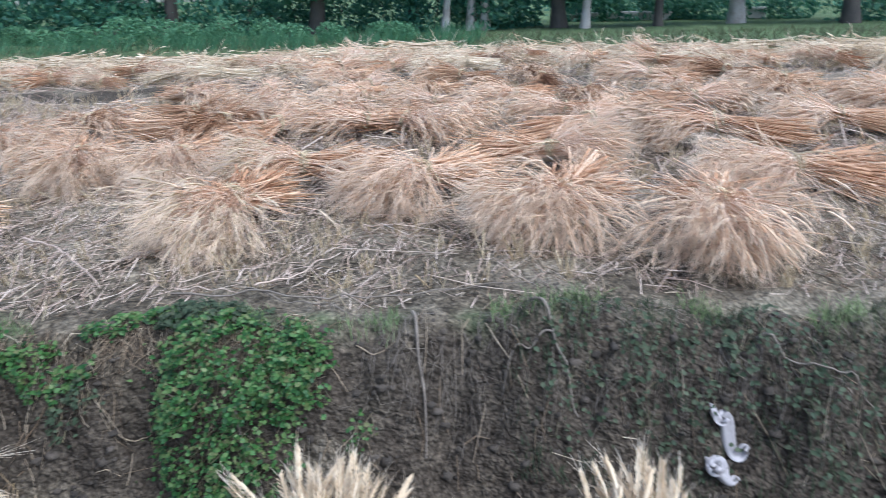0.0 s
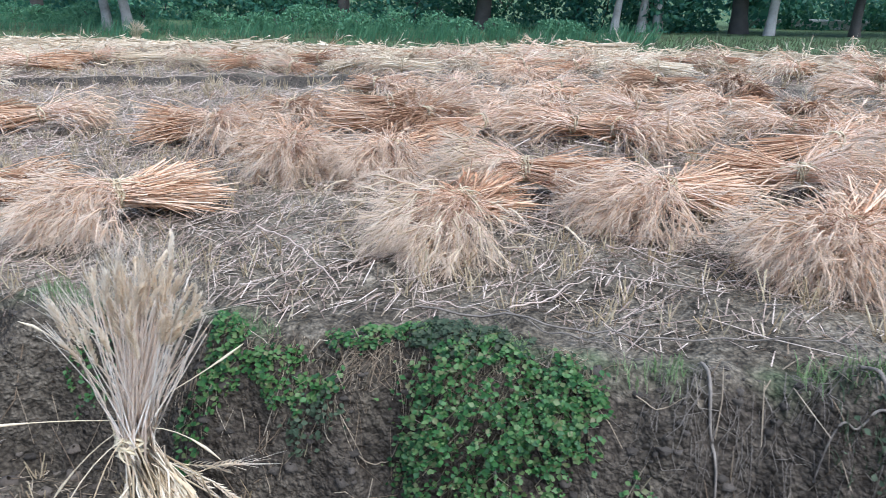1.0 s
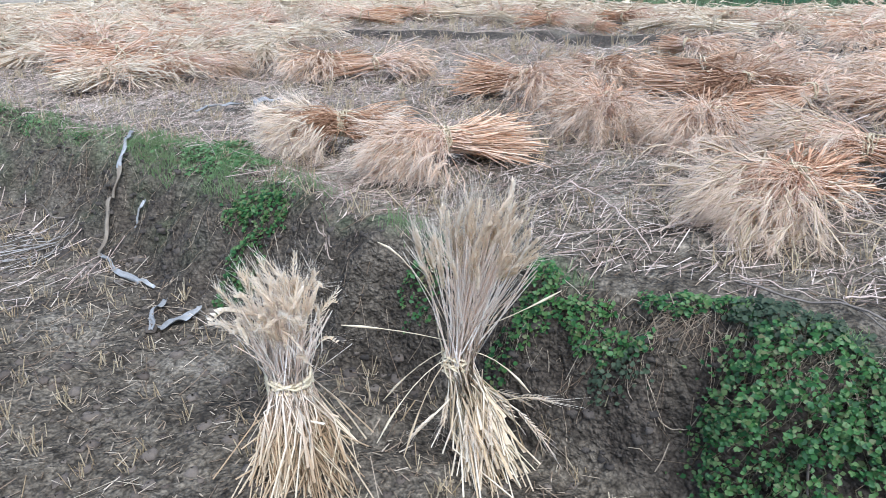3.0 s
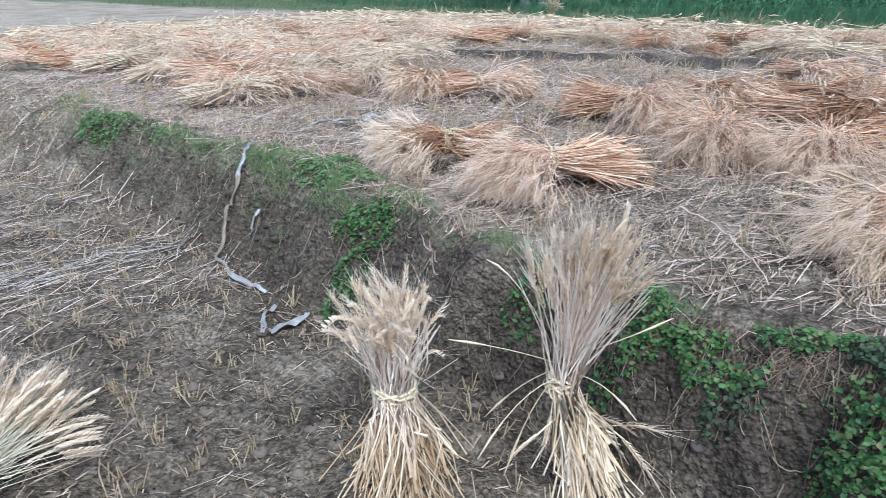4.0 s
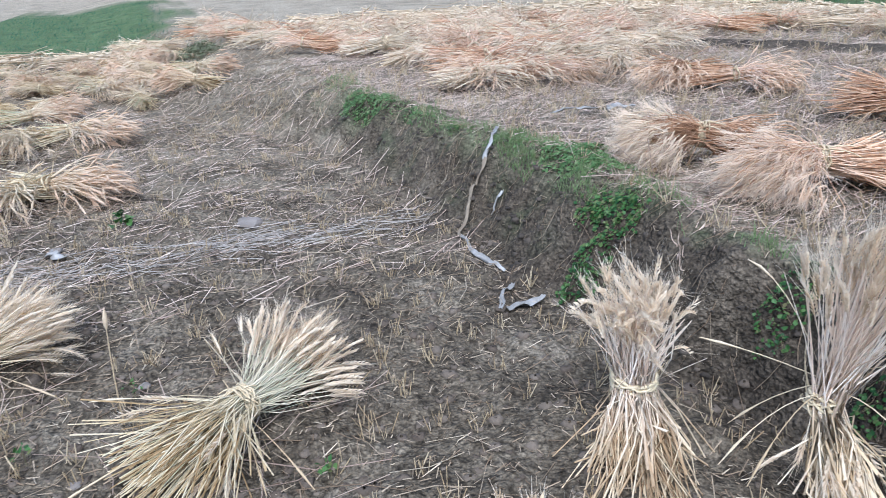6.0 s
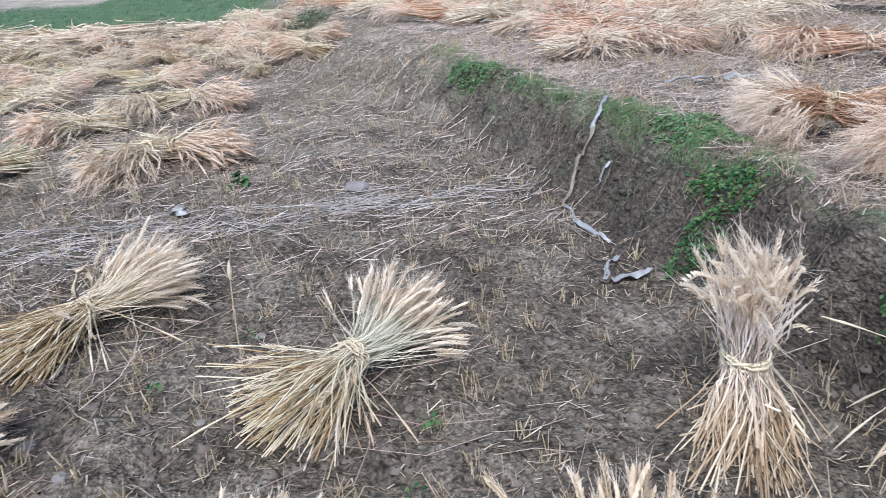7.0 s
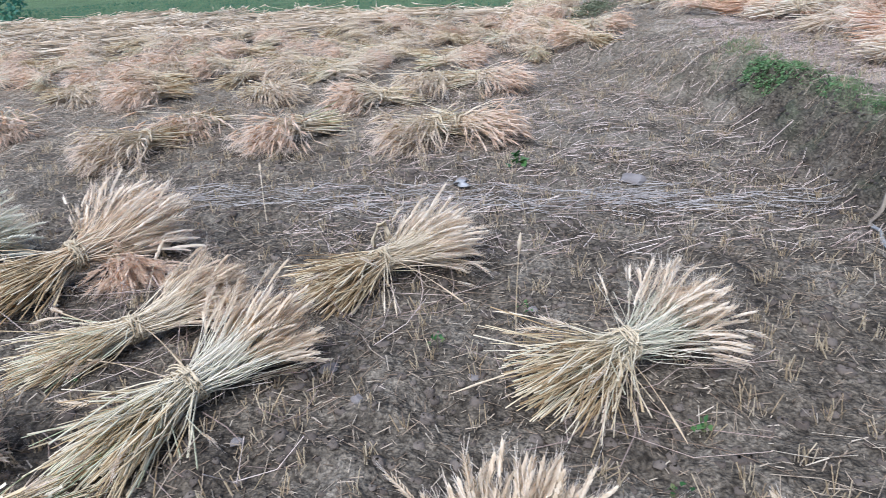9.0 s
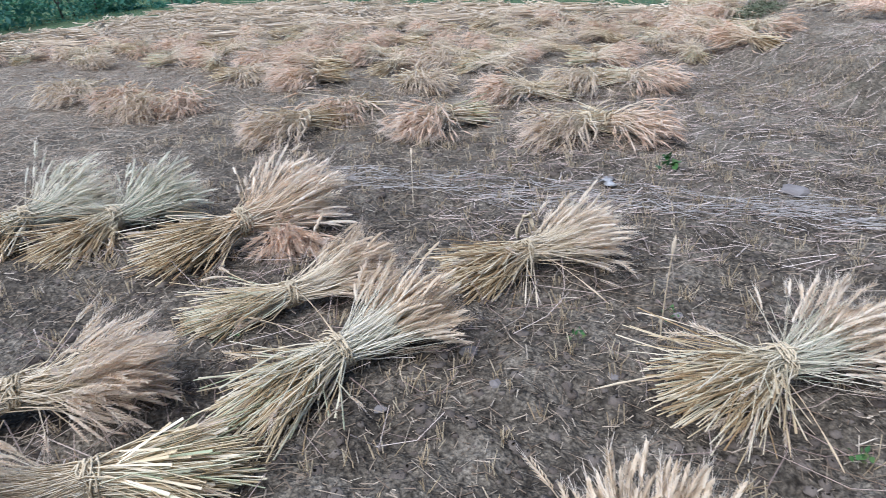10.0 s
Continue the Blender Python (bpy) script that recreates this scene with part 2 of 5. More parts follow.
def ground_material():
    m = bpy.data.materials.new("field_soil")
    m.use_nodes = True
    n, l = m.node_tree.nodes, m.node_tree.links
    bsdf = n["Principled BSDF"]
    bsdf.inputs["Roughness"].default_value = 0.95
    bsdf.inputs["Specular IOR Level"].default_value = 0.15
    geo = n.new("ShaderNodeNewGeometry")

    def noise_of(scale, detail=6.0):
        t = n.new("ShaderNodeTexNoise")
        t.inputs["Scale"].default_value, t.inputs["Detail"].default_value = scale, detail
        l.new(geo.outputs["Position"], t.inputs["Vector"])
        return t.outputs[0]

    def ramp_of(value, stops):
        r = n.new("ShaderNodeValToRGB")
        while len(r.color_ramp.elements) < len(stops):
            r.color_ramp.elements.new(0.5)
        for e, (p, c) in zip(r.color_ramp.elements, stops):
            e.position, e.color = p, (*c, 1)
        l.new(value, r.inputs[0])
        return r.outputs[0]

    def mixed(fac, a, b, mode="MIX"):
        x = n.new("ShaderNodeMix")
        x.data_type, x.blend_type = "RGBA", mode
        l.new(fac, x.inputs[0]) if not isinstance(fac, float) else None
        if isinstance(fac, float):
            x.inputs[0].default_value = fac
        l.new(a, x.inputs[6])
        l.new(b, x.inputs[7])
        return x.outputs[2]

    soil = ramp_of(noise_of(3.2), [(0.3, (0.060, 0.048, 0.034)), (0.5, (0.118, 0.097, 0.069)), (0.7, (0.194, 0.164, 0.121))])
    grit = ramp_of(noise_of(75.0, 8.0), [(0.3, (0.45, 0.44, 0.43)), (0.5, (1, 1, 1)), (0.72, (1.5, 1.48, 1.45))])
    soil = mixed(1.0, soil, grit, "MULTIPLY")
    crumb = ramp_of(noise_of(26.0, 4.0), [(0.34, (0.50, 0.49, 0.47)), (0.48, (1, 1, 1)), (0.7, (1.3, 1.29, 1.27))])
    soil = mixed(1.0, soil, crumb, "MULTIPLY")
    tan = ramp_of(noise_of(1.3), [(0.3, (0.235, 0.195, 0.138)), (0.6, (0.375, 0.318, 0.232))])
    green = ramp_of(noise_of(1.7), [(0.3, (0.075, 0.108, 0.048)), (0.6, (0.11, 0.16, 0.068)), (0.8, (0.17, 0.17, 0.095))])
    # damp earth, darkened further to paint in the shade of the steep bank
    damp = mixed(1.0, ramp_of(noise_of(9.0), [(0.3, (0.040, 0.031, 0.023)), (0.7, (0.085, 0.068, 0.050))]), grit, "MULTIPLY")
    for name, layer in (("damp_shade_cover", damp), ("tan_cover", tan), ("green_cover", green)):
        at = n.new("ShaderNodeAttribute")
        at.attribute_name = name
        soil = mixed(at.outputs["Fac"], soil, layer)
    # crumbs: rounded cells of two sizes with dark joints between them
    bent = n.new("ShaderNodeVectorMath")
    bent.operation = "MULTIPLY_ADD"
    bent.inputs[1].default_value = (0.03, 0.03, 0.03)
    ruffled = n.new("ShaderNodeTexNoise")
    ruffled.inputs["Scale"].default_value = 22.0
    l.new(geo.outputs["Position"], ruffled.inputs["Vector"])
    l.new(ruffled.outputs[1], bent.inputs[0])
    l.new(geo.outputs["Position"], bent.inputs[2])
    tall = noise_of(30.0, 9.0)
    for scale, depth in ((34.0, 0.55), (80.0, 0.3)):
        cell = n.new("ShaderNodeTexVoronoi")
        cell.inputs["Scale"].default_value = scale
        l.new(bent.outputs[0], cell.inputs["Vector"])
        soil = mixed(1.0, soil, ramp_of(cell.outputs[0], [(0.15, (1.2, 1.2, 1.2)), (0.5, (1, 1, 1)), (0.8, (0.70, 0.69, 0.68))]), "MULTIPLY")
        sink = n.new("ShaderNodeMath")
        sink.operation = "MULTIPLY_ADD"
        sink.inputs[1].default_value = -depth
        l.new(cell.outputs[0], sink.inputs[0])
        l.new(tall, sink.inputs[2])
        tall = sink.outputs[0]
    l.new(soil, bsdf.inputs["Base Color"])
    b = n.new("ShaderNodeBump")
    b.inputs["Strength"].default_value, b.inputs["Distance"].default_value = 1.0, 0.027
    l.new(tall, b.inputs["Height"])
    l.new(b.outputs[0], bsdf.inputs["Normal"])
    return m


SOIL = ground_material()

# ---- shape of the ground: a lower field, an earth bank and an upper field ----
STEP_X, STEP_Z = np.array([-7.0, -5.0, -3.0, -1.6, 3.0]), np.array([0.40, 0.40, 0.44, 0.475, 0.49])
TOP_X = np.array([-60, -22, -14, -10.5, -8.2, -6.8, -5.6, -4.7, -4.05, -3.4, -2.85, -2.45, -1.9, -1.45, -1.15, -0.75, -0.2, 0.12, 0.57, 1.0, 1.5, 3.0, 60])
TOP_Y = np.array([-4, 0.9, 1.4, 1.5, 1.6, 1.66, 1.86, 1.98, 2.06, 2.08, 2.06, 2.07, 2.12, 2.16, 2.19, 2.23, 2.32, 2.38, 2.46, 2.50, 2.55, 2.7, 4])
FOOT_X = np.array([-60, -22, -14, -10.5, -8.5, -6.5, -5.0, -4.0, -3.3, -2.93, -2.6, -2.15, -1.5, -1.0, 0.0, 1.2, 3.0, 60])
FOOT_Y = np.array([-6.5, -1.6, -0.9, -0.5, 0.25, 1.25, 1.46, 1.50, 1.56, 1.62, 1.70, 1.83, 1.90, 1.94, 2.03, 2.16, 2.3, 3.2])


def waves(x, y, size, seed):
    """A smooth uneven field of about -1 to 1 with features of that size in metres."""
    rng = np.random.RandomState(seed)
    out = np.zeros(np.broadcast(x, y).shape)
    for _ in range(7):
        a, f, p = rng.uniform(0, 2 * np.pi), rng.uniform(0.6, 1.7) * 2 * np.pi / size, rng.uniform(0, 2 * np.pi)
        out = out + np.sin((x * np.cos(a) + y * np.sin(a)) * f + p + 1.3 * np.sin((x * np.sin(a) - y * np.cos(a)) * f * 0.6 + p * 2))
    return out / 3.2


def bank_share(x, y):
    """0 at the bank's foot, 1 at its top edge, beyond these outside the bank."""
    wob = 0.035 * waves(x, y * 0.3, 0.55, 3) + 0.018 * waves(x, y, 0.17, 4)
    foot, top = np.interp(x, FOOT_X, FOOT_Y), np.interp(x, TOP_X, TOP_Y)
    return (y + wob * (np.abs(x) < 9) - foot) / (top - foot)


def bare_strip(x, y):
    """How far a place lies behind the bare strip of soil across the upper field, in metres."""
    return y + 0.08 * waves(x, y, 0.9, 92) - np.interp(x, [-9, -7, -5.85, -4, -2, 0.1, 3], [6.4, 7.0, 7.9, 8.5, 9.05, 9.25, 9.3])


def height(x, y):
    x, y = np.asarray(x, float), np.asarray(y, float)
    s = bank_share(x, y)
    c = np.clip(s, 0, 1)
    rise = np.where(c < 0.5, 2.2 * c * c, 1 - 1.8 * (1 - c) ** 2) * 0.5 + 0.5 * c ** 0.8
    near = np.clip(1.3 - np.hypot(x + 2, y - 1) / 26, 0, 1)
    rough = 0.015 * waves(x, y, 0.42, 11) + 0.011 * waves(x, y, 0.16, 12) + 0.02 * waves(x, y, 1.9, 13)
    face = np.exp(-((s - 0.5) / 0.45) ** 2)
    rough = rough + face * (0.055 * waves(x, y * 0.3, 0.3, 15) + 0.03 * waves(x, y * 0.6, 0.11, 16))
    lip = 0.06 * np.exp(-((s - 1.15) / 0.3) ** 2) * (0.8 + 0.35 * waves(x, y, 1.1, 17)) * np.clip((-2.5 - x) / 0.4, 0, 1) * np.clip((x + 8) / 1.5, 0, 1)
    ridge = 0.08 * np.exp(-((bare_strip(x, y) - 0.3) / 0.28) ** 2) * np.clip((x + 8.5) / 1.5, 0, 1) * np.clip((1.5 - x) / 1.5, 0, 1)
    furrow = -0.04 * np.exp(-((s + 0.2) / 0.4) ** 2) * np.clip((x + 2.7) / 0.5, 0, 1) * (x < 4)
    return np.interp(x, STEP_X, STEP_Z) * rise + furrow + near * rough + lip + ridge


def verge_line(x):
    """The y at which the grass behind the upper field begins."""
    return np.interp(x, [-60, -30, -19, -15.5, -12, -8.5, -5, -1, 3, 60], [2.0, 7.5, 10.5, 10.7, 10.9, 12.0, 12.8, 12.9, 13.0, 16.0])


def west_line(y):
    """The x beyond which the lower field ends in a grass strip."""
    return np.interp(y, [-30, -16, -9.7, -4.2, -0.5, 1.0], [-12, -14.6, -17.8, -16.2, -15.0, -14.6])


def build_ground():
    xs = np.concatenate([-9 - np.geomspace(0.05, 900, 70)[::-1], np.arange(-9, -5.2, 0.06), np.arange(-5.2, 2.2, 0.04), 2.2 + np.geomspace(0.05, 900, 60)])
    ys = np.concatenate([-4.6 - np.geomspace(0.05, 900, 60)[::-1], np.arange(-4.6, 1.2, 0.044), np.arange(1.2, 1.85, 0.03), np.arange(1.85, 2.6, 0.014), np.arange(2.6, 3.1, 0.03), np.arange(3.1, 5.4, 0.045), 5.4 + np.geomspace(0.05, 900, 80)])
    X, Y = np.meshgrid(xs, ys)
    Z = height(X, Y)
    nx, ny = len(xs), len(ys)
    me = bpy.data.meshes.new("ground")
    idx = np.arange(nx * ny).reshape(ny, nx)
    faces = np.stack([idx[:-1, :-1], idx[:-1, 1:], idx[1:, 1:], idx[1:, :-1]], -1).reshape(-1, 4)
    fill(me, np.stack([X, Y, Z], -1).reshape(-1, 3), faces)
    x, y = X.ravel(), Y.ravel()
    ragged = 0.5 * waves(x, y, 2.2, 21) + 0.25 * waves(x, y, 0.7, 22)
    verge = np.clip((y + ragged - verge_line(x)) / 0.8, 0, 1)
    strip = np.clip((west_line(y) - x + ragged) / 0.8, 0, 1) * np.clip((x - west_line(y) + np.where(y < -5, 9, 19) + ragged) / 0.8, 0, 1) * np.clip((0.9 - y + ragged) / 0.9, 0, 1)
    south = np.clip((-12.6 - y + ragged) / 0.8, 0, 1)
    top = np.clip(1 - np.abs(bank_share(x, y) - 1.15) / 0.3, 0, 1) * np.clip(0.15 + 0.6 * waves(x, y, 0.45, 23), 0, 0.5) * (x > -8.5)
    top = np.maximum(top, np.clip(0.24 + 0.45 * waves(x, y, 0.5, 27), 0.06, 0.45) * np.clip((bank_share(x, y) - 0.55) / 0.4, 0, 1) * np.clip((1.5 - bank_share(x, y)) / 0.4, 0, 1) * (x > -7.3) * np.clip((-2.8 - x) / 0.3, 0, 1))
    top = np.maximum(top, np.clip(0.04 + 0.22 * waves(x, y, 0.35, 29), 0.0, 0.25) * np.clip((bank_share(x, y) - 0.15) / 0.3, 0, 1) * np.clip((1.3 - bank_share(x, y)) / 0.3, 0, 1) * (x > -7.3) * np.clip((-3.1 - x) / 0.4, 0, 1))
    past = np.clip((-15.5 - x + ragged) / 1.5, 0, 1) * (1 - verge) * (1 - strip)
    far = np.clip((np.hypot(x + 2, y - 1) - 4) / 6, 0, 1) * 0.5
    lit = np.clip(0.12 + 0.3 * np.clip((-1.0 - x) / 2.5, 0, 1) + 0.3 * waves(x, y, 1.1, 24), 0, 0.85) * np.where(x < -6.6, np.clip((bank_share(x, y) - 0.1) / 0.8, 0, 1), bank_share(x, y) > 1.2)
    s_bank = bank_share(x, y)
    lit = np.maximum(lit, np.clip(0.20 + 0.25 * waves(x, y, 0.8, 28), 0, 0.5) * np.clip((-3.6 - x) / 3, 0, 1) * (s_bank < 0.3))
    # damp earth and painted shade on the face, strongest behind the sheaves and eastward
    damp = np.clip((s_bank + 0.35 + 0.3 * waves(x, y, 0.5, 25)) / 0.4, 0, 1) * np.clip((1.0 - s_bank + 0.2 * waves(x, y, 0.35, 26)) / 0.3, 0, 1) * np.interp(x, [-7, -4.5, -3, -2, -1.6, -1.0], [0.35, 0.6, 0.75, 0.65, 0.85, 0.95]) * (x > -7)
    strip_soil = np.clip((0.42 - np.abs(bare_strip(x, y) - 0.05)) / 0.15, 0, 1) * (x > -8.5) * (x < 2)
    # bare soil strip: the ridge's shadow is painted with the same dark layer
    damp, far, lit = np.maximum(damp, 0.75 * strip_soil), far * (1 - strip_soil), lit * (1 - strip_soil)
    for name, v in (("damp_shade_cover", damp), ("tan_cover", np.maximum.reduce([past, far, lit])), ("green_cover", np.maximum.reduce([verge, strip, south, top]))):
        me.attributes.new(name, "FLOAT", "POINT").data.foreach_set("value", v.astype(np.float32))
    me.polygons.foreach_set("use_smooth", np.ones(len(faces), bool))
    me.materials.append(SOIL)
    tagged(new("ground", me), "dry grey-brown soil of two harvested fields with an earth bank", "ground", kind="structure")


# ---- mesh helpers ----
def fill(me, verts, faces):
    """Fills a mesh from arrays: faces all of one size."""
    k = faces.shape[1]
    me.vertices.add(len(verts))
    me.vertices.foreach_set("co", np.ascontiguousarray(verts, np.float32).ravel())
    me.loops.add(faces.size)
    me.loops.foreach_set("vertex_index", np.ascontiguousarray(faces, np.int32).ravel())
    me.polygons.add(len(faces))
    me.polygons.foreach_set("loop_start", np.arange(0, faces.size, k, dtype=np.int32))
    me.update(calc_edges=True)


def mesh_of(name, pieces, mat, smooth=True):
    """One mesh of (vertices, quads) pieces."""
    me = bpy.data.meshes.new(name)
    base, vs, fs = 0, [], []
    for v, f in pieces:
        vs.append(v)
        fs.append(f + base)
        base += len(v)
    fill(me, np.concatenate(vs), np.concatenate(fs))
    if smooth:
        me.polygons.foreach_set("use_smooth", np.ones(len(me.polygons), bool))
    me.materials.append(mat)
    return me


def part(name, me, parent, label=""):
    ob = new(name, me)
    ob.parent = parent
    return tagged(ob, label)


def tubes(paths, radii, sides=3):
    """Thin stalks: paths (n, k, 3), radii (n, k)."""
    n, k, _ = paths.shape
    d = np.gradient(paths, axis=1)
    d /= np.linalg.norm(d, axis=2, keepdims=True) + 1e-9
    ref = np.where(np.abs(d[..., 2:3]) > 0.8, np.array([1.0, 0, 0]), np.array([0, 0, 1.0]))
    a = np.cross(d, ref)
    a /= np.linalg.norm(a, axis=2, keepdims=True) + 1e-9
    b = np.cross(d, a)
    ang = np.arange(sides) * 2 * np.pi / sides
    ring = a[:, :, None, :] * np.cos(ang)[None, None, :, None] + b[:, :, None, :] * np.sin(ang)[None, None, :, None]
    v = paths[:, :, None, :] + ring * radii[:, :, None, None]
    idx = np.arange(n * k * sides).reshape(n, k, sides)
    nxt = np.roll(idx, -1, axis=2)
    f = np.stack([idx[:, :-1], nxt[:, :-1], nxt[:, 1:], idx[:, 1:]], -1).reshape(-1, 4)
    return v.reshape(-1, 3), f


def bristles(paths, widths):
    """Fine flat bristles of one quad each: paths (n, 2, 3), widths (2,)."""
    d = paths[:, 1] - paths[:, 0]
    side = np.cross(d, np.array([0.3, 0.5, 0.8]))
    side /= np.linalg.norm(side, axis=1, keepdims=True) + 1e-9
    v = np.stack([paths[:, 0] - side * widths[0], paths[:, 0] + side * widths[0], paths[:, 1] + side * widths[1], paths[:, 1] - side * widths[1]], 1)
    return v.reshape(-1, 3), np.arange(len(paths) * 4).reshape(-1, 4)


def leaves(centre, along, side, bend):
    """Folded leaves of two quads each: arrays (n, 3)."""
    up = np.cross(along, side)
    up /= np.linalg.norm(up, axis=1, keepdims=True) + 1e-9
    s = np.linalg.norm(side, axis=1, keepdims=True)
    lift = up * s * bend
    v = np.stack([centre - along, centre - along * 0.1 + side + lift, centre + along, centre - along * 0.1 - side + lift,
                  centre - along * 0.55 + side * 0.75 + lift * 0.7, centre - along * 0.55 - side * 0.75 + lift * 0.7], 1)
    n = len(centre)
    o = np.arange(n)[:, None] * 6
    f = np.concatenate([o + np.array([[0, 4, 1, 2]]), o + np.array([[0, 2, 3, 5]])], 0)
    return v.reshape(-1, 3), f


build_ground()


# ---- wheat sheaves ----
def along_path(ep, q):
    """The point at share q (n,) of each path (n, k, 3)."""
    k = ep.shape[1] - 1
    lo = np.minimum((q * k).astype(int), k - 1)
    row = np.arange(len(ep))
    return ep[row, lo] + (ep[row, lo + 1] - ep[row, lo]) * (q * k - lo)[:, None]


def unit(v):
    return v / (np.linalg.norm(v, axis=-1, keepdims=True) + 1e-9)


def spikelets(rng, ep, d, er, levels=7):
    """Ears of two ranks of grains: a thin core and folded scales set slantwise along it."""
    n = len(ep)
    side = unit(np.cross(d, rng.normal(0, 1, (n, 3))))
    flat_way = np.cross(unit(d), side)
    size = np.linalg.norm(ep[:, -1] - ep[:, 0], axis=1) / levels
    pieces = [tubes(ep[:, ::3], er[:, ::3] * 0.75, 3)]
    for j in range(levels):
        taper = 1.0 - 0.45 * abs(j - 0.42 * levels) / levels
        for way in (-1, 1):
            p = along_path(ep, np.full(n, (j + 0.3 + 0.25 * way) / (levels + 0.4)))
            out = side * way + rng.normal(0, 0.12, (n, 3))
            r = er[:, 3:4] * taper
            al = unit(unit(d) * 1.0 + out * 0.38) * (size * 0.95)[:, None]
            pieces.append(leaves(p + out * r * 0.8 + al * 0.4, al, flat_way * r * 1.15, 0.55))
    return pieces


def sheaf_meshes(seed, n, butt, ear, tie_r, butt_r, ear_r, tie_h, standing=False, stalk_mat=None, ear_mat=None, awns=5, thick=1.0, skew=0.0, fluff=0.03, fine=True, flat=0.62, ear_skew=None, arch=0.012, bow=0.3, plump=1.0, beard=0.085, eared=1.0, ear_side=0.0, awn_mat=None, ruffle=0.16, dome=0.0, grains=False, ears_from=0.52, slim=1.0, hung=0.12):
    """The meshes of one bound sheaf, its tie over the origin, its ears towards +x (or up)."""
    rng = np.random.RandomState(seed)
    r, a = np.sqrt(rng.uniform(0, 1, n)), rng.uniform(0, 2 * np.pi, n)
    u, v = r * np.cos(a), r * np.sin(a)
    lock = rng.randint(0, 11, n)
    lc = rng.uniform(-0.75, 0.75, (11, 2))
    bias = rng.normal(0, 0.12, 2)
    u2, v2 = 0.5 * u + 0.55 * lc[lock, 0] + rng.normal(0, 0.3, n) + bias[0], 0.6 * v + 0.4 * lc[lock, 1] + rng.normal(0, 0.3, n)
    ub, vb = 0.55 * u + 0.55 * lc[lock, 0] + rng.normal(0, 0.26, n) + bias[1], 0.6 * v + 0.4 * lc[lock, 1] + rng.normal(0, 0.25, n)
    lb, le = butt * (rng.uniform(0.66, 1.05, n) if standing else rng.uniform(0.55, 1.1, n)), ear * rng.uniform(ears_from, 1.12, n)
    lb, le = lb * (1 - 0.8 * butt_r * np.abs(ub)), le * (1 - 0.9 * ear_r * np.abs(u2)) * (1 - dome * np.clip(u2 * u2 + v2 * v2, 0, 1.6))
    stray = rng.uniform(0, 1, n) < 0.08
    turned = rng.uniform(0, 1, n) < (hung if standing else 0.04)
    lb = np.where(turned, lb * (0.42 if standing else 0.62), lb)
    flare = np.where(stray, 1.35 if standing else 1.7, 1.0)
    floor = 0.012 + 0.01 * rng.uniform(0, 1, n)

    def at(along, uu, vv):
        if standing:
            return np.stack([uu + np.where(along < 0, skew, skew if ear_skew is None else ear_skew) * along, vv + np.where(along > 0, ear_side, 0.0) * along, tie_h + along], -1)
        # the under side is pressed together by the soil
        low = tie_h * (1 - np.tanh(np.maximum(-vv, 0) / tie_h))
        return np.stack([along, uu, np.maximum(np.where(vv > 0, tie_h + vv, low), floor)], -1)

    squash = 1.0 if standing else 0.62
    ear_squash = 1.0 if standing else flat
    k = [at(-lb, ub * butt_r * flare, vb * butt_r * squash - (0 if standing else 0.05)),
         at(-lb * 0.5, ub * butt_r * 0.45 + u * tie_r * 0.45, (vb * butt_r * 0.43 + v * tie_r * 0.45) * squash - (0 if standing else 0.015)),
         at(rng.normal(0, 0.01, n), u * tie_r, v * tie_r),
         at(le * 0.5, u2 * ear_r * 0.45 + u * tie_r * 0.45, (v2 * ear_r * 0.45 + v * tie_r * 0.45) * ear_squash),
         at(le, u2 * ear_r * flare, v2 * ear_r * ear_squash + (0 if standing else fluff) + rng.normal(0, 0.012, n))]
    paths = np.stack(k, 1)
    paths[:, 1:4] += rng.normal(0, 0.005, (n, 3, 3))
    paths[:, 1] += rng.normal(0, 0.026 if standing else 0.014, (n, 3))
    paths[:, 0] += rng.normal(0, 0.03, (n, 3)) * np.array([1, 1, 0.3])
    paths[:, 3] += rng.normal(0, 0.01, (n, 3)) + np.array([0, 0, 0.0 if standing else arch])
    paths[..., 2] = np.maximum(paths[..., 2], 0.006)
    rad = (rng.uniform(0.0013, 0.0026, n) * thick)[:, None] * np.array([1.1, 1.05, 1.0, 0.9 * slim, 0.65 * slim])[None]
    # dry leaf blades hang loose among the stalks
    w = rng.randint(0, n, n // 3)
    leaf = np.stack([paths[w, 1] * 0.5 + paths[w, 2] * 0.5, paths[w, 0] * 0.6 + paths[w, 1] * 0.4 + rng.normal(0, 0.035, (len(w), 3))], 1)
    leaf[..., 2] = np.maximum(leaf[..., 2], 0.008)
    stalk = mesh_of("stalks", [tubes(paths, rad), bristles(leaf, np.array([0.0016, 0.0034]) * thick)], stalk_mat) if fine else None
    # ears that nod a little, each way
    tip = paths[:, 4]
    d = paths[:, 4] - paths[:, 3]
    tip = np.where(turned[:, None], paths[:, 0], tip)
    d = np.where(turned[:, None], paths[:, 0] - paths[:, 1], d)
    d = unit(unit(d) + rng.normal(0, ruffle, (n, 3)))
    nod = np.array([0, 0, -1.0]) * rng.uniform(0.0, 0.9, n)[:, None] * bow
    el = rng.uniform(0.085, 0.135, n)[:, None]
    ep = np.stack([tip + d * el * s + nod * el * s * s for s in np.linspace(0, 1, 7)], 1)
    ep[..., 2] = np.maximum(ep[..., 2], 0.012)
    er = (rng.uniform(0.0044, 0.0066, n) * (0.6 + 0.4 * thick) * plump)[:, None] * np.array([0.45, 1.15, 0.8, 1.15, 0.75, 0.9, 0.12])[None]
